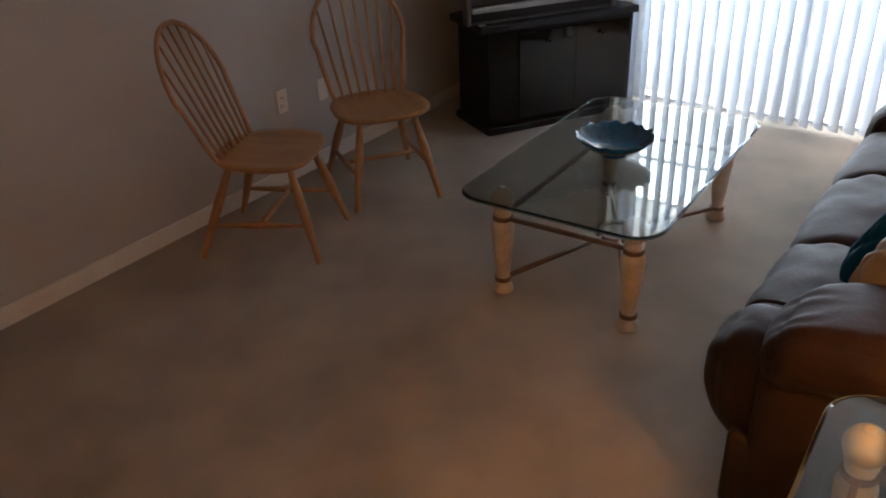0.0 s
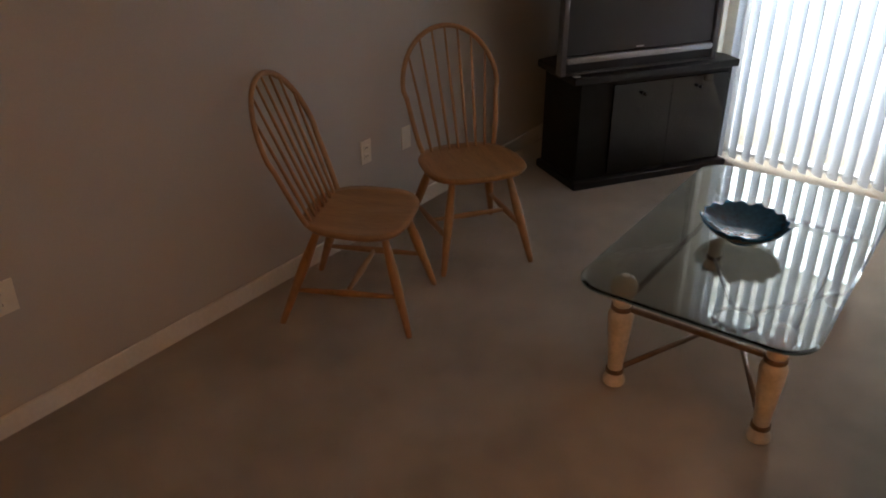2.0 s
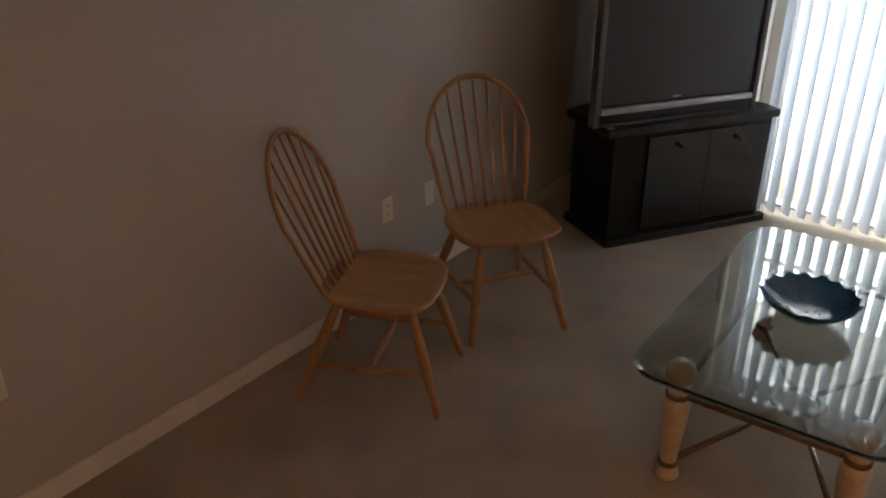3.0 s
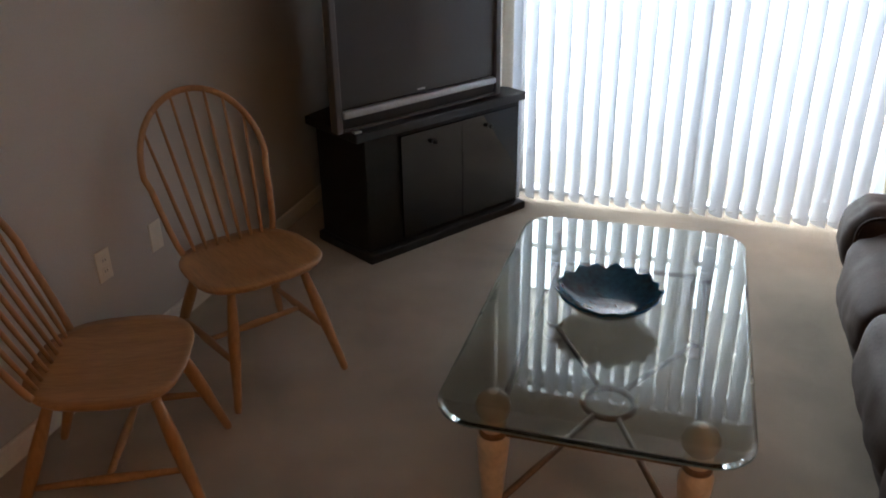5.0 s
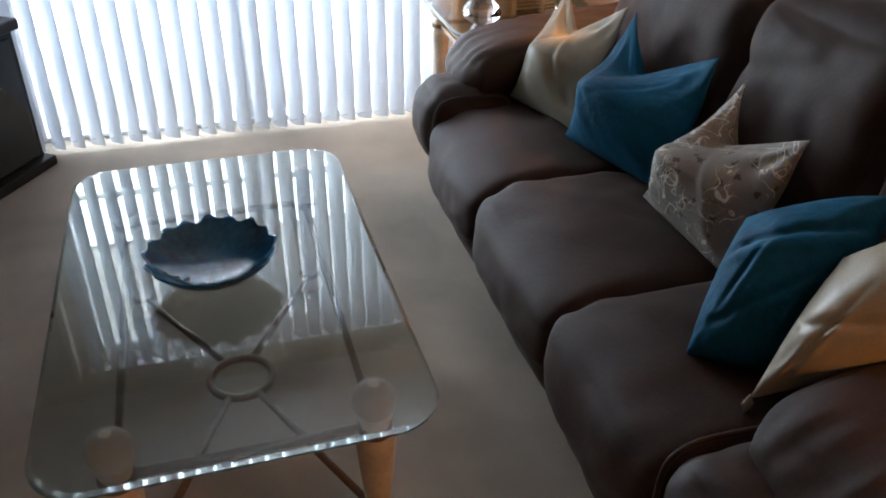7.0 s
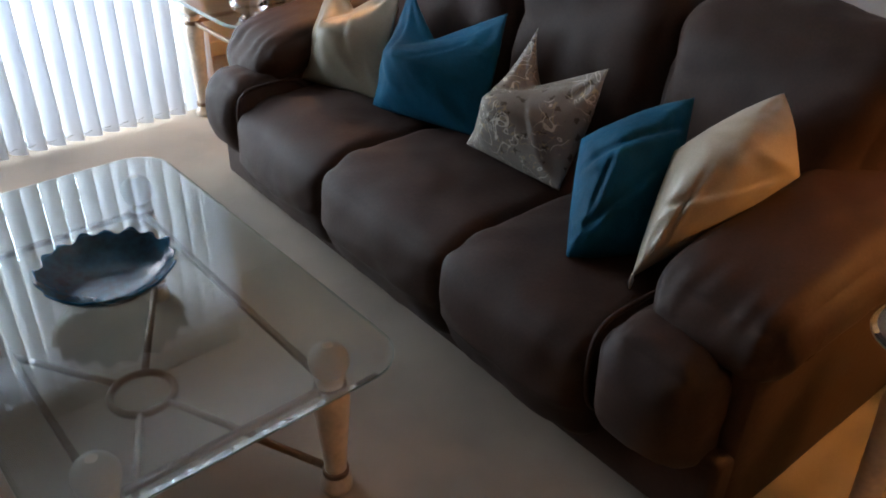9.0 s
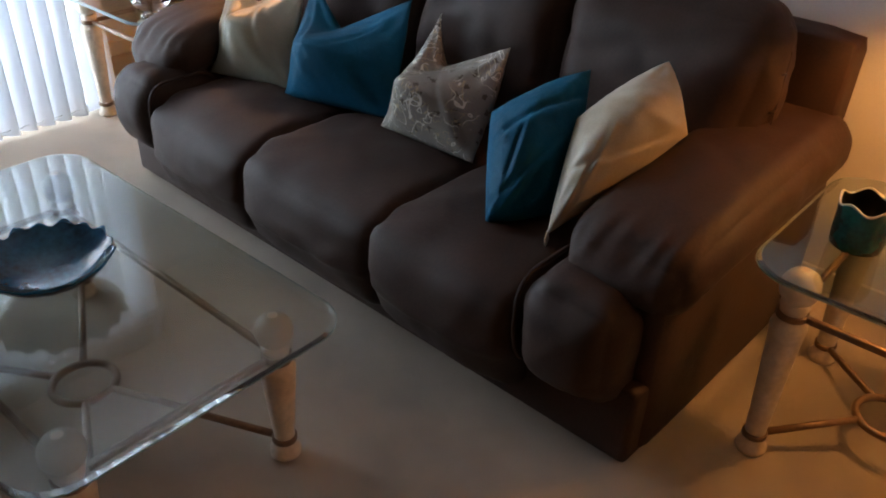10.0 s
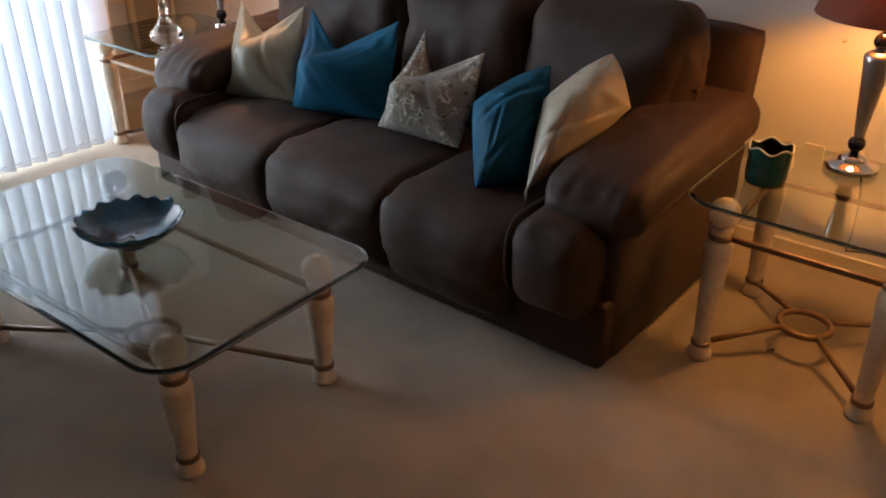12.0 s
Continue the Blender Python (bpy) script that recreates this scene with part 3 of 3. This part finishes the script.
coffee = glass_table("coffee_table", "glass-topped coffee table with cream ball-headed legs", "coffee table", "glass tables", 0.535, 1.045, 0.132, 0.148, 0.462, 0.095, 0.115, 2, (-0.006, -0.010))
coffee.matrix_basis = pose(0.266, 0.527, 0, rz=0.6)
end_near = glass_table("end_table", "glass-topped end table beside the sofa, with lamp and pot", "end table", "glass tables", 0.525, 0.515, 0.095, 0.125, 0.592, 0.095, 0.12, 2)
end_near.matrix_basis = pose(1.685, -1.160, 0)
end_far = glass_table("end_table", "glass-topped end table between sofa and blinds", "end table", "glass tables", 0.525, 0.515, 0.095, 0.105, 0.592, 0.095, 0.12, 3)
end_far.matrix_basis = pose(1.625, 2.12, 0)


def fluted_bowl():
    t = thing("bowl", pose(0.240, 0.487, 0.464), "dark teal glazed bowl with a ruffled rim on the table", "bowl")

    def ruffle(i, a, r, h):
        k = max(0, (min(i, 12) - 4) / 8) if i <= 12 else max(0, (20 - i - 4) / 8) if i <= 16 else 0
        w = math.sin(17 * a) + 0.5 * math.sin(9 * a + 1)
        return r * (1 + 0.035 * k * w), h + 0.005 * k * w

    outer = [(0.0, 0.050), (0.006, 0.054), (0.012, 0.050), (0.015, 0.056), (0.020, 0.072), (0.028, 0.091), (0.037, 0.109), (0.048, 0.126), (0.059, 0.139), (0.069, 0.148), (0.077, 0.154), (0.083, 0.157), (0.086, 0.157)]
    inner = [(0.082, 0.152), (0.071, 0.143), (0.055, 0.126), (0.039, 0.103), (0.028, 0.076), (0.024, 0.045), (0.023, 0.0)]
    part("bowl_body", lathe(outer + inner, 88, wave=ruffle), BOWL, t)
    return t


fluted_bowl()


# ---------------------------------------------------------------- sofa
def sofa():
    """Built straight along y, then turned a little on the carpet about its near front corner."""
    turn = Matrix.Translation((1.12, -0.67, 0)) @ Matrix.Rotation(radians(-1.2), 4, "Z") @ Matrix.Translation((-1.12, 0.67, 0))
    t = thing("sofa", turn, "dark brown microfibre three-seat sofa with padded arms", "sofa")
    y0, y1 = -0.705, 1.735
    part("base", prism([(1.095, y0 + 0.012), (2.14, y0 + 0.012), (2.14, y1 - 0.012), (1.095, y1 - 0.012)], 0.018, 0.27, 0.022, 3), SUEDE, t)
    for x in (1.22, 2.06):
        for y in (y0 + 0.12, y1 - 0.12):
            part("foot", lathe([(0.0, 0.022), (0.02, 0.028)], 14, (x, y, 0), (x, y, 1)), BLACK_MATT, t)
    back = cushion(0.15, y1 - y0 - 0.05, 0.92, 0.035, (0.005, 0.0, 0.006), 14, 0.004, 5, 3, lambda p: Vector((p.x + 0.10 * (p.z + 0.45) / 0.9, p.y, p.z)))
    b = part("back_frame", back, SUEDE, t)
    b.location = (2.05, (y0 + y1) / 2, 0.480)
    # arms: side panel, sloping pad and front bolster
    for s, yo in ((1, y0), (-1, y1)):
        part("arm_panel", cushion(1.00, 0.085, 0.525, 0.036, (0.004, 0.008, 0.004), 16, 0.005, 7, 60 + s), SUEDE, t).location = (1.650, yo + s * 0.043, 0.282)
        part("arm_block", box(1.30, min(yo + s * 0.087, yo + s * 0.30), 0.24, 2.05, max(yo + s * 0.087, yo + s * 0.30), 0.55, 0.02, 2), SUEDE, t)

        def droop(p):
            nose = max(0.0, (-p.x - 0.26) / 0.2)
            gather = math.exp(-((p.x + 0.45) / 0.06) ** 2) * math.sin(95 * p.y + 4 * noise.noise(p * 9))
            crease = 0.004 * math.exp(-((p.x - 0.6 * p.y + 0.02) / 0.025) ** 2) + 0.003 * math.exp(-((p.x + 0.5 * p.y - 0.2) / 0.02) ** 2)
            return Vector((p.x - 0.002 * gather, p.y * (1 + 0.05 * p.x), p.z * (1.0 + 0.12 * p.x) - 0.030 * nose ** 2 + 0.0024 * gather - (crease if p.z > 0 else 0)))

        pad = part("arm_pad", cushion(1.00, 0.375, 0.180, 0.082, (0.030, 0.012, 0.024), 44, 0.008, 9, 5 + s, droop), SUEDE, t)
        pad.matrix_basis = pose(1.650, yo + s * 0.150, 0.598, ry=-4.0)
        seam = [(x, -s * 0.186, -0.034 + 0.005 * math.sin(9 * x)) for x in [-0.42 + 0.07 * k for k in range(13)]]
        part("seam", tube(seam, 0.0035, 6), SUEDE, pad)
        bolster = part("arm_bolster", cushion(0.32, 0.290, 0.325, 0.085, (0.030, 0.006, 0.016), 22, 0.007, 8, 9 + s,
                       lambda p: Vector((p.x + 0.22 * max(0.0, -p.z - 0.02), p.y, p.z))), SUEDE, t)
        bolster.location = (1.165, yo + s * 0.205, 0.348)
        loop = []
        for k in range(40):
            q = 2 * math.pi * k / 40
            c, d = math.cos(q), math.sin(q)
            z = 0.152 * math.copysign(abs(d) ** 0.5, d)
            loop.append((0.152 * math.copysign(abs(c) ** 0.5, c) + 0.22 * max(0.0, -z - 0.02), s * 0.140, z))
        part("piping", tube(loop, 0.0065, 8, True), SUEDE, bolster)
    # seat cushions, soft on top, their fronts rolling over and falling to the base
    cuts = (-0.345, 0.185, 0.815, 1.395)
    for i, (a, b_) in enumerate(zip(cuts, cuts[1:])):
        half = (b_ - a) / 2

        def fall(p):
            front = max(0.0, (-p.x - 0.12) / 0.27)
            edge = min(1.0, abs(p.y) / half)
            low = max(0.0, -p.z - 0.02)
            pull = 0.007 * edge ** 3 * math.sin(26 * p.x + 5 * noise.noise(p * 4)) * (1 if p.z > 0 else 0)
            return Vector((p.x + 0.018 * edge ** 6 * front + 0.34 * low, p.y, p.z - 0.062 * front ** 2.2 * max(0.0, min(1.0, (p.z + 0.06) / 0.16)) + pull))
        c = part("seat_cushion", cushion(0.78, b_ - a + 0.020, 0.375, 0.050, (0.020, 0.003, 0.022), 36, 0.011, 5, 20 + i, fall), SUEDE, t)
        c.matrix_basis = pose(1.372, (a + b_) / 2, 0.268, ry=1.6)
    # back cushions
    cuts = (-0.555, 0.125, 0.775, 1.60)
    for i, (a, b_) in enumerate(zip(cuts, cuts[1:])):
        def lean(p):
            fold = 0.008 * math.exp(-((p.z - 0.15 + 0.3 * p.y) / 0.03) ** 2) + 0.008 * math.exp(-((p.z + 0.05 - 0.45 * p.y) / 0.035) ** 2)
            return Vector((p.x + 0.20 * p.z + (fold if p.x < 0 else 0), p.y, p.z))
        c = part("back_cushion", cushion(0.28, b_ - a + 0.006, 0.575, 0.120, (0.030, 0.010, 0.026), 34, 0.016, 5.5, 40 + i, lean), SUEDE, t)
        c.location = (1.895, (a + b_) / 2, 0.735)
        # end seam with its small gathers
        for s in (-1, 1):
            half = (b_ - a) / 2
            seam = [(0.2 * z - 0.02, s * (half + 0.006 + 0.011 * (1 - (z / 0.22) ** 2)), z) for z in [-0.19 + 0.02 * k for k in range(20)]]
            part("seam", tube(seam, 0.003, 6), SUEDE, c)
            for k in range(6):
                z = -0.13 + 0.052 * k
                y = s * (half + 0.006 + 0.011 * (1 - (z / 0.22) ** 2))
                part("gather", tube([(0.2 * z - 0.045, y - s * 0.003, z + 0.003), (0.2 * z - 0.02, y + s * 0.001, z), (0.2 * z + 0.005, y - s * 0.003, z - 0.002)], 0.0032, 6), SUEDE, c)
    return t


sofa()


def scatter_cushion(label, material, ll, rl, rt, lt, thick, chop, centre, seed, dents=(), folds=(), group="scatter cushions on the sofa"):
    """A knife-edge cushion spanned between its four corners: lower left, lower right, upper right, upper left.
    chop sinks its top into a notch at centre, with a ridge below; dents are (u, v, slope, depth) creases, folds (v, tilt, depth) run across."""
    ll, rl, rt, lt = (Vector(p) for p in (ll, rl, rt, lt))
    mid = (ll + rl + rt + lt) / 4
    face = (rt - ll).cross(lt - rl).normalized()
    t = thing("throw_pillow", Matrix.Translation(mid), label, "throw pillow", group)
    bm = bmesh.new()
    n = 44
    grid = {}
    bow = 0.0 if chop else -0.04
    for side in (1, -1):
        for i in range(n + 1):
            for j in range(n + 1):
                rim = i in (0, n) or j in (0, n)
                if rim and side < 0:
                    grid[side, i, j] = grid[1, i, j]
                    continue
                u, v = 2 * i / n - 1, 2 * j / n - 1
                uu = u * (1 - bow * (1 - v * v) * abs(u) ** 3)
                vv = v * (1 - bow * (1 - u * u) * abs(v) ** 3)
                top = max(0.0, (v + 0.5) / 1.5)
                r = (u - centre) / (1 + centre if u < centre else 1 - centre)
                notch = max(0.0, 1.04 - math.sqrt(r * r + 0.0016))
                vv -= 2.2 * chop * notch * top ** 1.6
                a, b = (uu + 1) / 2, (vv + 1) / 2
                p = ll * (1 - a) * (1 - b) + rl * a * (1 - b) + rt * a * b + lt * (1 - a) * b - mid
                d = thick / 2 * max(0.0, (1 - u * u) * (1 - v * v)) ** (0.72 if chop else 0.50)
                if chop and side > 0:
                    ridge = max(0.0, 1.05 - math.sqrt(r * r + 0.012))
                    d = 0.5 * d * (1 - 0.8 * notch * max(0.0, v)) + 0.5 * thick * ridge * max(0.0, 1 - v * v) ** 0.7 * min(1.0, max(0.0, (0.72 - v) / 0.9))
                soft = min(1.0, 3.5 * (1 - max(abs(u), abs(v))))
                for du, dv, slope, depth in dents:
                    w = (u - du) - slope * (v - dv)
                    d -= depth * math.exp(-(w / 0.055) ** 2) * math.exp(-((v - dv) / 0.40) ** 2) * soft
                    d += 0.5 * depth * math.exp(-((w - 0.11) / 0.06) ** 2) * math.exp(-((v - dv) / 0.40) ** 2) * soft
                d += soft * (0.008 * noise.noise(Vector((a * 4 + seed * 4, b * 3, side * 2.0))) + 0.005 * noise.noise(Vector((a * 11 + b * 7, seed * 3.0 + b * 4, side))))
                for fv, tilt, depth in folds:
                    w = v - fv - tilt * u + 0.06 * noise.noise(Vector((u * 2.5, seed, fv)))
                    d -= depth * math.exp(-(w / 0.06) ** 2) * soft
                    d += 0.7 * depth * math.exp(-((w + 0.16) / 0.10) ** 2) * soft
                # folds that run in from the corners
                for cu in (-1, 1):
                    for cv in (-1, 1):
                        du, dv = u - cu, v - cv
                        far = math.hypot(du, dv)
                        d += 0.006 * math.cos(9 * math.atan2(dv, du) + seed) * math.exp(-((far - 0.45) / 0.28) ** 2) * soft
                # puckers that run in from the seam
                d += 0.0035 * noise.noise(Vector((u * 9, v * 9, seed + side))) * math.exp(-((1 - max(abs(u), abs(v))) / 0.16) ** 2) * (0 if rim else 1)
                grid[side, i, j] = bm.verts.new(p + face * side * d)
    for side in (1, -1):
        for i in range(n):
            for j in range(n):
                q = [grid[side, a, b] for a, b in ((i, j), (i + 1, j), (i + 1, j + 1), (i, j + 1))]
                bm.faces.new(q if side > 0 else q[::-1])
    part("cover", bm, material, t)
    return t, ll - mid


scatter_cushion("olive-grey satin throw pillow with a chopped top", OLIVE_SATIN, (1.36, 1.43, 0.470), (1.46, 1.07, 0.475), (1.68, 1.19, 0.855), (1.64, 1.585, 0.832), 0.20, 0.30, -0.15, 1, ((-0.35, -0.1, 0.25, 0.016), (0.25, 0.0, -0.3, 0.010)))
scatter_cushion("peacock blue throw pillow with a dented top", BLUE_CLOTH, (1.415, 1.040, 0.470), (1.53, 0.600, 0.475), (1.675, 0.632, 0.868), (1.70, 1.165, 0.846), 0.27, 0.35, -0.28, 2, ((-0.6, 0.30, -0.6, 0.010), (0.3, 0.2, 0.9, 0.008)))
scatter_cushion("silver-grey brocade throw pillow with pale scrolls", BROCADE, (1.469, 0.584, 0.472), (1.462, 0.160, 0.480), (1.645, 0.176, 0.820), (1.68, 0.497, 0.850), 0.25, 0.35, -0.38, 3, ((-0.5, 0.2, 0.5, 0.012), (0.2, 0.0, -0.6, 0.010)))
scatter_cushion("peacock blue throw pillow folded against its neighbour", BLUE_CLOTH, (1.216, -0.095, 0.470), (1.42, -0.235, 0.485), (1.640, -0.120, 0.822), (1.43, 0.075, 0.690), 0.34, 0.0, 0.0, 4, ((-0.45, -0.1, 0.4, 0.012),), ((0.42, 0.10, 0.016), (-0.35, 0.45, 0.008)))
p5, low = scatter_cushion("champagne satin throw pillow leaning on the sofa arm", BEIGE_SATIN, (1.245, -0.285, 0.500), (1.590, -0.473, 0.745), (1.715, -0.322, 0.880), (1.44, -0.215, 0.760), 0.30, 0.0, 0.0, 5, ((-0.55, -0.5, 0.5, 0.010),), ((-0.55, -0.45, 0.008),))
bm = box(-0.022, -0.002, -0.028, 0.006, 0.002, 0.012, 0.0008, 1)
bm.transform(Matrix.Translation(low) @ pose(0, 0, 0, 0, -30, 20))
part("care_tag", bm, TAG, p5, "small white care tag", smooth=False)


# ---------------------------------------------------------------- lamps
def table_lamp():
    """Stands on its base at the origin."""
    t = thing("table_lamp", Matrix.Identity(4), "chrome table lamp with black glass balls and brown shade, lit", "table lamp", "table lamps")
    part("base", lathe([(0, 0.082), (0.004, 0.086), (0.016, 0.086), (0.022, 0.080), (0.030, 0.050), (0.036, 0.047), (0.046, 0.047), (0.052, 0.032), (0.058, 0.018), (0.062, 0.014)], 40), CHROME, t, "stepped chrome base")
    part("lower_ball", lathe([(0.088 - 0.028 * math.cos(a), 0.028 * math.sin(a)) for a in (math.pi * k / 14 for k in range(15))], 24), BLACK_BALL, t, "black glass ball")
    part("column", lathe([(0.112, 0.014), (0.118, 0.017), (0.20, 0.026), (0.30, 0.037), (0.365, 0.044), (0.378, 0.044), (0.388, 0.036), (0.396, 0.022), (0.40, 0.012)], 32), SATIN, t, "tapered brushed steel column")
    part("upper_ball", lathe([(0.425 - 0.028 * math.cos(a), 0.028 * math.sin(a)) for a in (math.pi * k / 14 for k in range(15))], 24), BLACK_BALL, t, "black glass ball")
    part("neck", lathe([(0.45, 0.010), (0.47, 0.012), (0.49, 0.007), (0.535, 0.007), (0.54, 0.014), (0.555, 0.014)], 18), CHROME, t)
    part("bulb", lathe([(0.68, 0.0), (0.685, 0.020), (0.70, 0.028), (0.72, 0.020), (0.735, 0.0)], 18), BULB, t, "lit bulb")
    part("shade", lathe([(0.50, 0.215), (0.502, 0.217), (0.77, 0.150), (0.768, 0.147), (0.504, 0.212), (0.50, 0.215)], 48, caps=(False, False)), SHADE, t, "brown fabric drum shade")
    return t


lamp = table_lamp()
lamp.matrix_basis = pose(1.907, -1.138, 0.594)
far_lamp = copy_thing(lamp, pose(1.79, 1.94, 0.594))
far_lamp["label"] = "chrome table lamp, lit, on the far end table"


def pot():
    t = thing("ceramic_pot", pose(1.612, -0.950, 0.594), "green glazed ceramic pot with a wavy pale rim", "ceramic pot")

    def wavy(i, a, r, h):
        return r, h + (0.008 * math.sin(5 * a) if i >= 5 else 0)

    part("pot_body", lathe([(0, 0.056), (0.004, 0.062), (0.03, 0.065), (0.07, 0.065), (0.10, 0.066), (0.118, 0.068)], 50, wave=wavy, caps=(True, False)), POT, t)
    part("rim", lathe([(0.1185, 0.0682), (0.1215, 0.0690), (0.1240, 0.0665), (0.1225, 0.0630), (0.1195, 0.0625)], 50, wave=lambda i, a, r, h: (r, h + 0.008 * math.sin(5 * a)), caps=(False, False)), POT_RIM, t, "pale glazed rim")
    part("lining", lathe([(0.012, 0.0), (0.0115, 0.055), (0.03, 0.060), (0.07, 0.060), (0.10, 0.061), (0.1195, 0.0628)], 50, wave=wavy, caps=(False, False)), POT_IN, t)
    return t


pot()


def candlestick():
    t = thing("candlestick", pose(1.385, 1.85, 0.594), "clear blown-glass candlestick holding a brown pillar candle", "candlestick")
    part("stem", lathe([(0, 0.046), (0.006, 0.050), (0.012, 0.040), (0.022, 0.026), (0.032, 0.040), (0.045, 0.062), (0.060, 0.076), (0.075, 0.079), (0.092, 0.072), (0.112, 0.054), (0.135, 0.034), (0.16, 0.021),
                        (0.18, 0.016), (0.192, 0.024), (0.205, 0.016), (0.24, 0.013), (0.262, 0.015), (0.275, 0.025), (0.288, 0.025), (0.30, 0.015), (0.318, 0.022), (0.332, 0.070), (0.340, 0.079), (0.348, 0.076), (0.350, 0.06)], 40), CLEAR, t, "blown clear glass stem")
    part("candle", lathe([(0.351, 0.050), (0.353, 0.053), (0.50, 0.053), (0.505, 0.048), (0.50, 0.03)], 32), CANDLE_WAX, t, "brown wax candle")
    return t


candlestick()

# lamp cord below the near end table
cord = thing("lamp_cord", Matrix.Identity(4), "thin dark lamp cord hanging below the glass table", "power cord")
part("wire", tube([(1.93, -1.17, 0.577), (1.85, -1.20, 0.50), (1.81, -1.21, 0.40), (1.84, -1.20, 0.33), (1.95, -1.29, 0.30), (2.08, -1.41, 0.24), (2.23, -1.52, 0.20), (2.305, -1.56, 0.28)], 0.003, 8), CORD, cord)

# ---------------------------------------------------------------- louvred panel in the alcove
lv = thing("louvred_panel", Matrix.Identity(4), "cream louvred panel with a centre stile on the alcove wall", "louvred panel")
lx0, lx1, lz0, lz1 = 2.00, 2.285, 0.25, 1.55
# near-black sheet, its colour gives the shade between the louvres
part("backing", box(lx0, YA - 0.012, lz0, lx1, YA - 0.001, lz1), DARK_GAP, lv, smooth=False)
for a in ((lx0 - 0.02, lz0 - 0.02, lx0 + 0.012, lz1 + 0.02), (lx1 - 0.012, lz0 - 0.02, lx1 + 0.02, lz1 + 0.02)):
    part("stile", box(a[0], YA - 0.05, a[1], a[2], YA - 0.013, a[3], 0.003), LOUVRE, lv, smooth=False)
part("centre_stile", box((lx0 + lx1) / 2 + 0.03, YA - 0.048, lz0, (lx0 + lx1) / 2 + 0.042, YA - 0.013, lz1, 0.002), LOUVRE, lv, smooth=False)
for z in (lz0 - 0.02, lz1):
    part("rail", box(lx0 + 0.013, YA - 0.05, z, lx1 - 0.013, YA - 0.013, z + 0.02, 0.003), LOUVRE, lv, smooth=False)
z = lz0 + 0.032
first = part("louvre", box(-(lx1 - lx0) / 2 + 0.013, -0.013, -0.0015, (lx1 - lx0) / 2 - 0.013, 0.013, 0.0015), LOUVRE, lv, smooth=False)
first.matrix_basis = pose((lx0 + lx1) / 2, YA - 0.030, z, rx=38)
while z < lz1 - 0.05:
    z += 0.021
    ob = first.copy()
    scene.collection.objects.link(ob)
    ob.matrix_basis = pose((lx0 + lx1) / 2, YA - 0.030, z, rx=38)


# ---------------------------------------------------------------- wall plates
def wall_plate(name, y, z, label, w=0.073, h=0.118, sockets=True, east=False):
    t = thing(name, pose(XR if east else XL, y, z, rz=180 if east else 0), label, "outlet")
    part("plate", box(0.0, -w / 2, -h / 2, 0.007, w / 2, h / 2, 0.003), PLATE, t, smooth=False)
    if sockets:
        for dz in (-0.021, 0.021):
            s = part("socket", box(0.0065, -0.017, dz - 0.014, 0.0095, 0.017, dz + 0.014, 0.002), PLATE, t, smooth=False)
            for dy in (-0.006, 0.006):
                part("slot", box(0.0090, dy - 0.0012, dz - 0.004, 0.0102, dy + 0.0012, dz + 0.005), SLOT, s, smooth=False)
    return t


wall_plate("wall_outlet", 0.385, 0.435, "ivory wall outlet behind the oak chairs")
wall_plate("wall_outlet", -1.40, 0.495, "ivory wall outlet on the bare wall", 0.115)
wall_plate("cable_jack", 0.69, 0.415, "ivory cable plate behind the second chair", 0.073, 0.118, False)
wall_plate("wall_outlet", -0.930, 0.445, "ivory wall outlet behind the near end table", east=True)
hook = thing("wall_anchor", pose(XR, -0.945, 0.912), "small white anchor in the wall beside the lamp", "wall anchor")
part("plug", lathe([(0, 0.009), (0.006, 0.008), (0.010, 0.0)], 12, (0, 0, 0), (-1, 0, 0)), PLATE, hook)


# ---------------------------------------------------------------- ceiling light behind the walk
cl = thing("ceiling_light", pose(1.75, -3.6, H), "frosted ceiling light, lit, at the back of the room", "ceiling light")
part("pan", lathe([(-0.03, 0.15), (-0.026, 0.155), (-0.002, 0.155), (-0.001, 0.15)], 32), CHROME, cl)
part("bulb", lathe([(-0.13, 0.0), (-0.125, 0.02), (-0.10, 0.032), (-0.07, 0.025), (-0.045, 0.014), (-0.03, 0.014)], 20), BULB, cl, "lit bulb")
